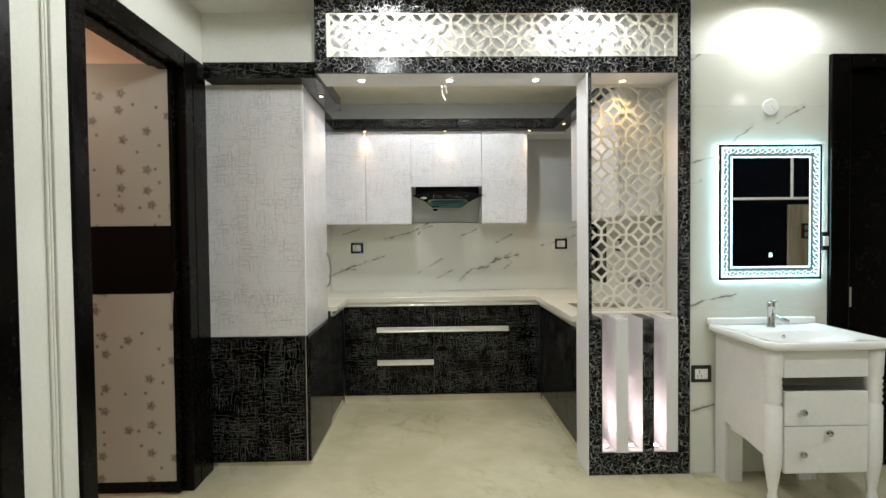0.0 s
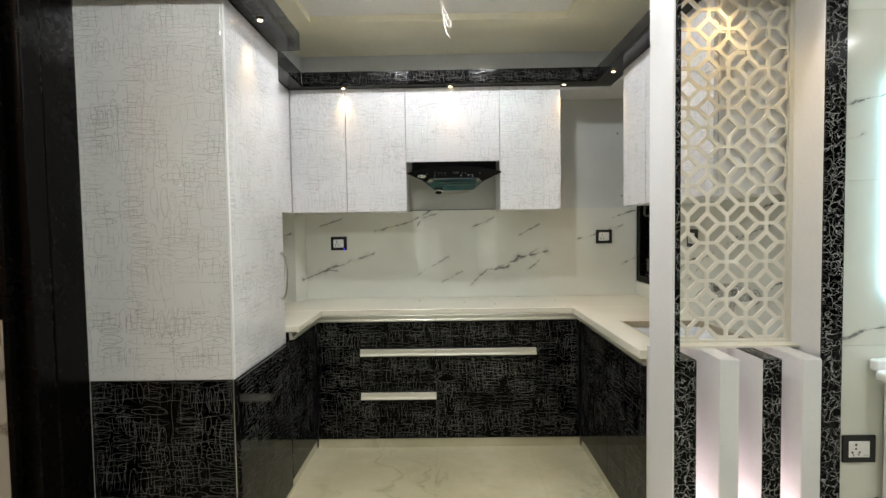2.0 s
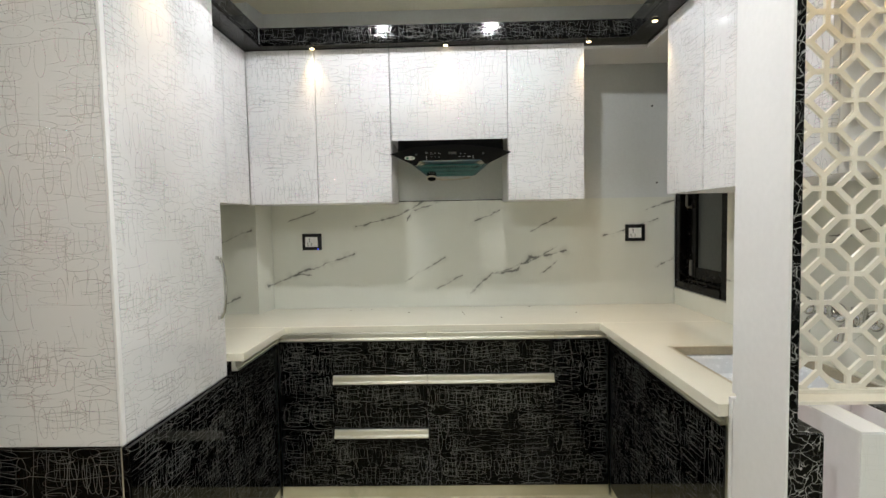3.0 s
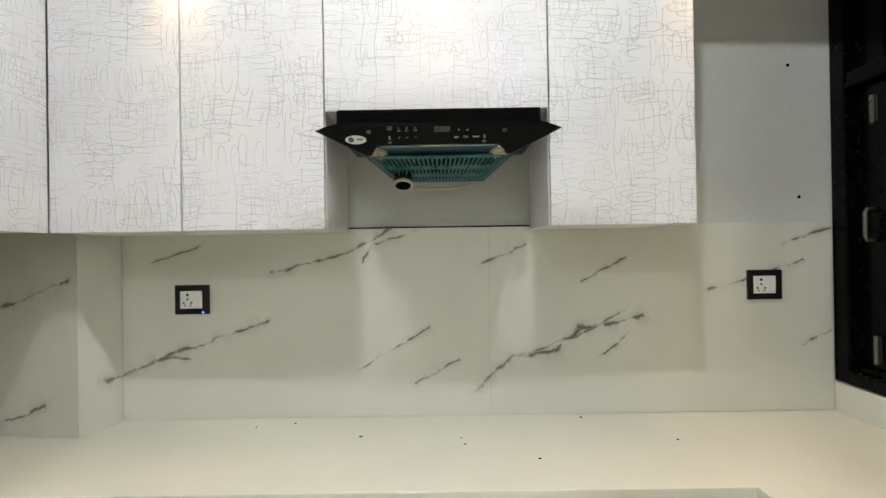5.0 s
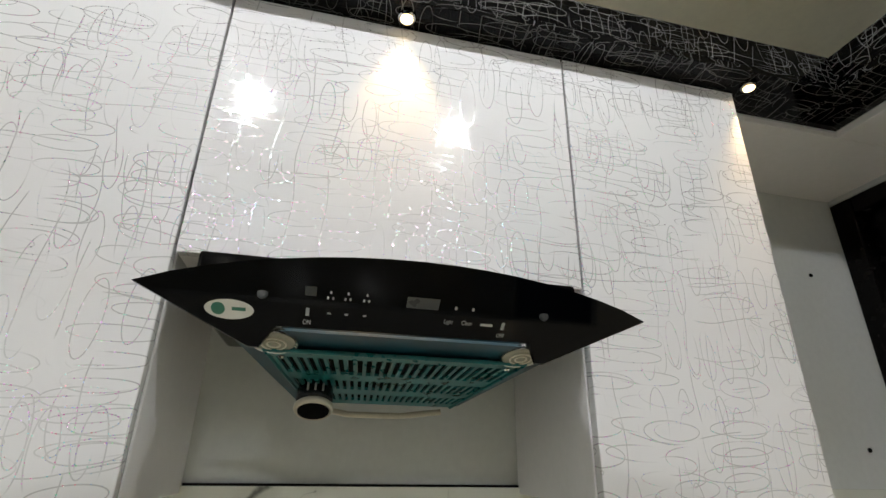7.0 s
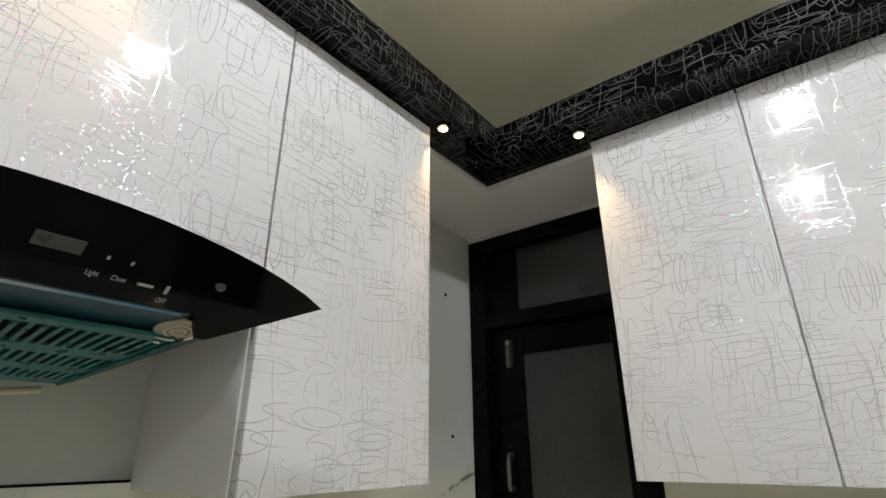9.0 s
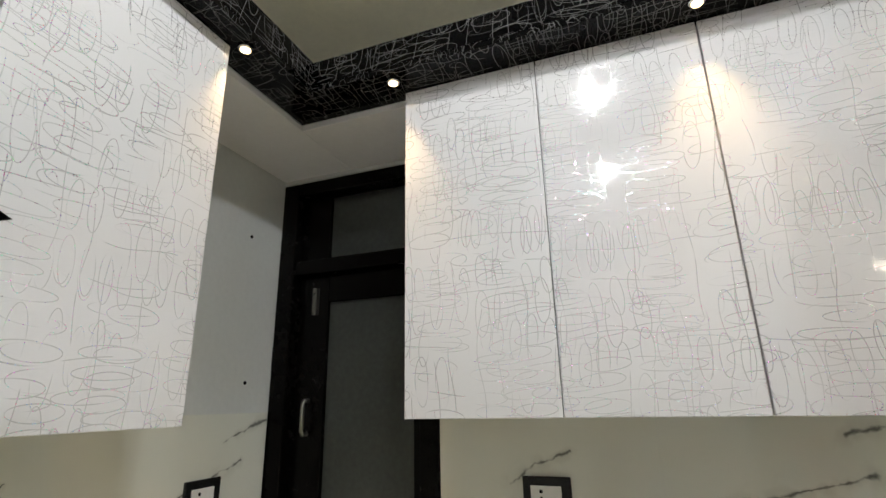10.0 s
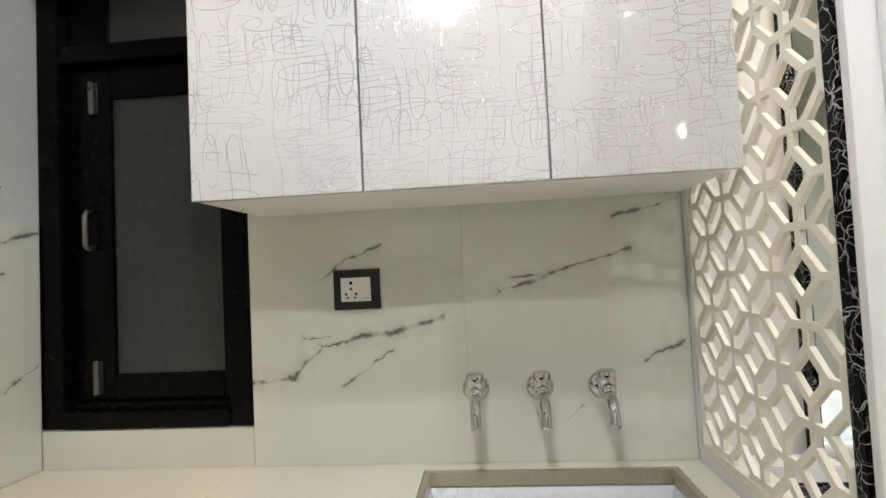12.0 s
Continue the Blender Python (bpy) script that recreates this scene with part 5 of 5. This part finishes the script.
# ---- vanity and mirror ----
def vanity():
    base = thing("vanity_unit", (3.03, 3.8, 0), "white carved vanity cabinet with drawers and crystal knobs", "vanity")
    x0, x1, y0, y1, z0, z1 = 2.735, 3.325, 3.530, 4.050, 0.245, 0.808
    part("side_panel", slab([(y0 + 0.02, z0), (y1 - 0.10, z0 + 0.06), (y1 - 0.10, FLOOR), (y1, FLOOR), (y1, z1), (y0 + 0.02, z1)], x0 + 0.028, x0 + 0.046, "X"), M_VANITY, base)
    part("side_panel", slab([(y0 + 0.02, z0), (y1 - 0.10, z0 + 0.06), (y1 - 0.10, FLOOR), (y1, FLOOR), (y1, z1), (y0 + 0.02, z1)], x1 - 0.046, x1 - 0.028, "X"), M_VANITY, base)
    part("bottom_panel", bevelled(x0 + 0.047, y0 + 0.05, z0 + 0.02, x1 - 0.047, y1 - 0.11, z0 + 0.035, 0), M_VANITY, base)
    part("back_panel", bevelled(x0 + 0.047, y1 - 0.03, z0, x1 - 0.047, y1 - 0.015, z1 - 0.01, 0), M_VANITY, base)
    for a, b in ((x0 + 0.047, x0 + 0.130), (x1 - 0.130, x1 - 0.047)):
        part("rear_leg", bevelled(a, y1 - 0.099, FLOOR, b, y1 - 0.075, z0 + 0.05, 0.002), M_VANITY, base)
    prof = [(0.020, FLOOR), (0.026, -0.02), (0.026, 0.01), (0.024, 0.06), (0.018, 0.09), (0.026, 0.14), (0.034, 0.20), (0.040, 0.24), (0.041, 0.28), (0.041, 0.52)]
    prof += [(0.034, 0.53)] + [(0.036 + (0.005 if i % 2 else -0.002), 0.54 + 0.015 * i) for i in range(10)] + [(0.041, 0.69), (0.044, 0.75), (0.045, 0.808)]
    for lx in (x0 + 0.042, x1 - 0.042):
        part("carved_leg", turned(prof, 20, "Z", (lx, y0 + 0.042, 0)), M_VANITY, base, "carved white corner leg", True)
    fx0, fx1, fy = x0 + 0.084, x1 - 0.084, y0 + 0.022
    part("apron", bevelled(fx0, fy, 0.666, fx1, fy + 0.018, z1, 0.003), M_VANITY, base)
    # grey-brown colour of this board stands for shade inside the slot
    part("slot_back", bevelled(fx0, fy + 0.10, 0.600, fx1, fy + 0.11, 0.665, 0), M_SLOT, base, "back of the open slot, its shade put into the colour")
    for za, zb, knobs in ((0.426, 0.597, ((2.900, 0.500),)), (0.190, 0.423, ((2.900, 0.293), (3.030, 0.396)))):
        d = part("drawer", bevelled(fx0 + 0.001, fy - 0.004, za, fx1 - 0.001, fy + 0.018, zb, 0.004), M_VANITY, base)
        for kx, kz in knobs:
            part("knob", turned([(0.006, 0.0), (0.006, -0.010), (0.014, -0.014), (0.018, -0.024), (0.013, -0.032), (0.0, -0.034)], 12, "Y", (kx, fy - 0.004, kz)), M_CHROME, d, "bright crystal knob")


vanity()


def basin():
    base = thing("wash_basin", (3.03, 3.78, 0.81), "white ceramic vanity basin top", "basin")
    bm = bmesh.new()
    x0, x1, y0, y1 = 2.705, 3.355, 3.500, 4.060
    n = 48

    def ring(cx, cy, hx, hy, z, p):
        out = []
        for i in range(n):
            a = 2 * math.pi * (i + 0.5) / n
            c, s = math.cos(a), math.sin(a)
            q = (abs(c) ** p + abs(s) ** p) ** (-1 / p)
            out.append(bm.verts.new((cx + hx * c * q, cy + hy * s * q, z)))
        return out

    cx, cy, hx, hy = (x0 + x1) / 2, (y0 + y1) / 2, (x1 - x0) / 2, (y1 - y0) / 2
    rings = [ring(cx, cy, hx - 0.06, hy - 0.04, 0.8085, 12), ring(cx, cy, hx - 0.012, hy - 0.010, 0.8090, 14), ring(cx, cy, hx, hy, 0.8200, 16), ring(cx, cy, hx, hy, 0.8420, 16),
             ring(cx, cy, hx - 0.006, hy - 0.006, 0.8500, 16), ring(cx, cy, hx - 0.020, hy - 0.018, 0.8500, 14), ring(cx, cy, hx - 0.030, hy - 0.026, 0.8420, 12),
             ring(cx, cy - 0.055, 0.240, 0.165, 0.8380, 3.2), ring(cx, cy - 0.055, 0.222, 0.150, 0.8200, 3.0), ring(cx, cy - 0.055, 0.180, 0.120, 0.7600, 2.6), ring(cx, cy - 0.055, 0.060, 0.050, 0.7300, 2.0)]
    for a, b in zip(rings, rings[1:]):
        for i in range(n):
            bm.faces.new((a[i], a[(i + 1) % n], b[(i + 1) % n], b[i]))
    bm.faces.new(rings[-1])
    bmesh.ops.recalc_face_normals(bm, faces=bm.faces[:])
    part("bowl", bm, M_CERAMIC, base, "", True)
    part("back_upstand", bevelled(x0 + 0.006, y1 - 0.035, 0.843, x1 - 0.006, y1 + 0.001, 0.886, 0.010, 3), M_CERAMIC, base)
    part("overflow", turned([(0.010, 0.0), (0.010, -0.004), (0.006, -0.005)], 16, "Y", (cx, cy + 0.075, 0.808)), M_CHROME, base)


basin()


def faucet():
    x, y, z = 3.035, 3.965, 0.842
    base = thing("basin_faucet", (x, y, z), "chrome single-lever basin faucet", "faucet")
    part("body", turned([(0.024, 0.0), (0.023, 0.006), (0.019, 0.010), (0.019, 0.100), (0.021, 0.103), (0.021, 0.142), (0.019, 0.146)], 24, "Z", (x, y, z)), M_CHROME, base, "", True)
    part("spout", tube([(x, y, z + 0.070), (x + 0.008, y - 0.045, z + 0.064), (x + 0.013, y - 0.085, z + 0.056), (x + 0.016, y - 0.115, z + 0.048)], [0.013, 0.012, 0.012, 0.012], 14), M_CHROME, base, "", True)
    part("lever", tube([(x, y + 0.012, z + 0.149), (x + 0.002, y - 0.02, z + 0.150), (x + 0.004, y - 0.045, z + 0.152)], [0.006, 0.006, 0.005], 10), M_CHROME, base, "", True)


faucet()


def led_mirror():
    x0, x1, z0, z1 = 2.774, 3.388, 1.108, 1.899
    f = FRONT - 0.030
    base = thing("led_mirror", ((x0 + x1) / 2, FRONT, z0), "lit wall mirror with a glowing scroll-pattern border", "mirror")
    part("housing", bevelled(x0 + 0.03, f + 0.006, z0 + 0.03, x1 - 0.03, FRONT - 0.001, z1 - 0.03, 0.002), M_WHITEP, base)
    for a in ((x0 + 0.012, f + 0.010, z0 + 0.012, x0 + 0.022, f + 0.020, z1 - 0.012), (x1 - 0.022, f + 0.010, z0 + 0.012, x1 - 0.012, f + 0.020, z1 - 0.012),
              (x0 + 0.024, f + 0.010, z0 + 0.012, x1 - 0.024, f + 0.020, z0 + 0.022), (x0 + 0.024, f + 0.010, z1 - 0.022, x1 - 0.024, f + 0.020, z1 - 0.012)):
        part("led_strip", bevelled(*a, 0), G_HALO, base, "glowing cool white strip")
    plate = part("glass", bevelled(x0, f, z0, x1, f + 0.005, z1, 0.001, 1), M_GLASSB, base, "dark glass sheet")
    b = 0.078
    part("mirror_face", bevelled(x0 + b, f - 0.0025, z0 + b, x1 - b, f - 0.0007, z1 - b, 0), M_MIRROR, plate, "silvered mirror")
    # grey-teal colour stands for LED light spread behind the scrolls
    part("border_glass", bevelled(x0 + 0.010, f - 0.0006, z0 + 0.010, x1 - 0.010, f - 0.0001, z1 - 0.010, 0), M_FROSTLED, plate, "frosted border glass, its LED glow put in as grey-teal")
    w = 0.009
    for a in ((x0 + b - w, z0 + b - w, x0 + b, z1 - b + w), (x1 - b, z0 + b - w, x1 - b + w, z1 - b + w), (x0 + b, z0 + b - w, x1 - b, z0 + b), (x0 + b, z1 - b, x1 - b, z1 - b + w)):
        part("lit_border", bevelled(a[0], f - 0.0018, a[1], a[2], f - 0.0007, a[3], 0), G_LED, plate, "glowing border")

    # lit scrolls along the border
    def scroll(cx, cz, turn, size):
        pts = []
        for i in range(15):
            a = i / 14 * 1.7 * math.pi
            r = size * (1.0 - 0.55 * i / 14)
            u, v = r * math.cos(a), r * math.sin(a)
            c, s = math.cos(turn), math.sin(turn)
            pts.append((cx + u * c - v * s, f - 0.0022, cz + u * s + v * c))
        return tube(pts, 0.0017, 5)

    mid = 0.037
    for side in range(4):
        length = (x1 - x0 if side < 2 else z1 - z0) - 0.05
        n = int(length / 0.021)
        for i in range(n):
            s = 0.025 + (i + 0.5) * length / n
            if side == 0:
                px, pz = x0 + s, z0 + mid
            elif side == 1:
                px, pz = x0 + s, z1 - mid
            elif side == 2:
                px, pz = x0 + mid, z0 + s
            else:
                px, pz = x1 - mid, z0 + s
            part("scroll", scroll(px, pz, (i % 2) * math.pi + side, 0.0165), G_LED, plate)
    for a in ((x0 + 0.016, z0 + 0.016, x1 - 0.016, z0 + 0.020), (x0 + 0.016, z1 - 0.020, x1 - 0.016, z1 - 0.016), (x0 + 0.016, z0 + 0.022, x0 + 0.020, z1 - 0.022), (x1 - 0.020, z0 + 0.022, x1 - 0.016, z1 - 0.022)):
        part("border_line", bevelled(a[0], f - 0.0024, a[1], a[2], f - 0.0017, a[3], 0), G_LED, plate)
    part("touch_key", bevelled((x0 + x1) / 2 - 0.009, f - 0.0032, z0 + b + 0.055, (x0 + x1) / 2 + 0.009, f - 0.0026, z0 + b + 0.078, 0), G_LED, plate, "glowing touch key")


led_mirror()


# ---- hall side seen in the mirror ----
def hall_glazing():
    base = thing("window_2", (5.0, 1.68, 0), "dark glazed screen with pale bars and a wooden door", "window")
    tagged(base, kind="structure")
    y = 1.68
    part("dark_glass", bevelled(4.05, y - 0.030, 0.0, 6.0, y, 2.6, 0), M_GLASSB, base)
    part("pale_bar", bevelled(4.05, y + 0.0005, 1.735, 6.0, y + 0.015, 1.760, 0.002), M_WHITEP, base)
    part("pale_bar", bevelled(4.912, y + 0.0005, 1.7605, 4.936, y + 0.015, 2.6, 0.002), M_WHITEP, base)
    leaf = part("oak_leaf", bevelled(4.880, y + 0.0005, 0.0, 5.37, y + 0.03, 1.680, 0.003), M_OAK, base, "grey oak door leaf")
    part("door_pull", boxes((5.01, y + 0.0305, 1.32, 5.03, y + 0.055, 1.48), (5.03, y + 0.0305, 1.46, 5.12, y + 0.055, 1.48), (5.03, y + 0.0305, 1.39, 5.10, y + 0.055, 1.41), (5.03, y + 0.0305, 1.32, 5.12, y + 0.055, 1.34)), M_BLACKP, leaf, "black three-armed pull")


hall_glazing()

# ---- next room: iron scroll rail ----
ir = thing("iron_scroll_rail", (-1.9, 5.9, 0), "black wrought iron rail with scrolls and a flower", "railing")
part("post", tube([(-2.42, 5.6, FLOOR), (-2.42, 5.6, 1.25)], 0.02, 10), M_IRON, ir)
part("handrail", tube([(-2.42, 5.6, 1.0), (-1.75, 5.6, 1.48)], 0.025, 10), M_IRON, ir)
part("scroll", tube([(-1.95 + 0.12 * (1 - i / 24) * math.cos(i * 0.32), 5.6, 1.78 + 0.14 * (1 - i / 24) * math.sin(i * 0.32)) for i in range(22)], 0.010, 8), M_IRON, ir)
part("flower", turned([(0.05, 0.0), (0.05, -0.02)], 6, "Y", (-1.78, 5.6, 1.50)), M_IRON, ir)
part("lower_bar", tube([(-2.42, 5.6, 0.12), (-1.75, 5.6, 0.12)], 0.02, 10), M_IRON, ir)
part("post", tube([(-1.75, 5.6, FLOOR), (-1.75, 5.6, 1.48)], 0.018, 10), M_IRON, ir)

# ---- tiles, last ----
BED = bpy.data.objects["floor_base"]


def tile_mesh(w, d, h, mat):
    return mesh_of("floor_tile", bevelled(0.0003, 0.0003, -0.0075, w - 0.0003, d - 0.0003, 0.0, 0.0003, 1), mat)


TW, TD = 0.6, 1.2
tile_data = tile_mesh(TW, TD, 0.01, M_FLOOR)
x = -4.3
while x < HALL_R - 0.05:
    y = HALL_B
    while y < 6.55:
        inside = x >= LEFT - 0.55 or y >= 2.0
        if inside and not (x > RIGHT + 0.2 and y > 4.3):
            t = new("tile", tile_data)
            t.location = (x, y, FLOOR)
            t.parent = BED
        y += TD
    x += TW


def wall_tiles(wall, axis, spans, z0, z1, plane, mat, out):
    """Upright slabs in front of a wall, one object a piece."""
    par = bpy.data.objects[wall]
    for a, b in spans:
        if axis == "x":
            bm = bevelled(a + 0.0002, plane - 0.010, z0, b - 0.0002, plane - 0.0005, z1, 0.0002, 1)
        elif out > 0:
            bm = bevelled(plane + 0.0005, a + 0.0002, z0, plane + 0.010, b - 0.0002, z1, 0.0002, 1)
        else:
            bm = bevelled(plane - 0.010, a + 0.0002, z0, plane - 0.0005, b - 0.0002, z1, 0.0002, 1)
        part("tile", bm, mat, par)


wall_tiles("wall_back", "x", [(0.126, 1.40), (1.40, 2.589)], 0.861, 1.512, BACK, M_BACK, -1)
wall_tiles("wall_right", "y", [(4.313, 4.85), (4.85, 5.404)], 0.861, 1.512, RIGHT, M_RIGHT, -1)
wall_tiles("wall_right", "y", [(5.405, 5.989)], 0.861, 0.959, RIGHT, M_RIGHT, -1)
wall_tiles("wall_left", "y", [(4.937, 5.868)], 0.861, 1.512, LEFT, M_LEFT, 1)
COLUMN = bpy.data.objects["wall_column"]
part("tile", slab([(LEFT + 0.011, 5.869), (0.092, 5.820), (0.0835, 5.8295), (LEFT + 0.011, 5.8795)], 0.861, 1.512), M_COL, COLUMN)
part("tile", slab([(0.0925, 5.820), (0.1250, 5.989), (0.1155, 5.989), (0.0840, 5.8300)], 0.861, 1.512), M_BACK, COLUMN)
for za, zb in ((0.001, 0.33), (0.33, 0.93), (0.93, 1.53), (1.53, 2.13), (2.13, 2.437)):
    wall_tiles("wall_hall", "x", [(2.621, 3.446)], za, zb - 0.001, FRONT + 0.0095, M_HALLTILE, -1)
    wall_tiles("wall_hall", "x", [(4.501, HALL_R - 0.001)], za, zb - 0.001, FRONT + 0.0095, M_HALLTILE, -1)
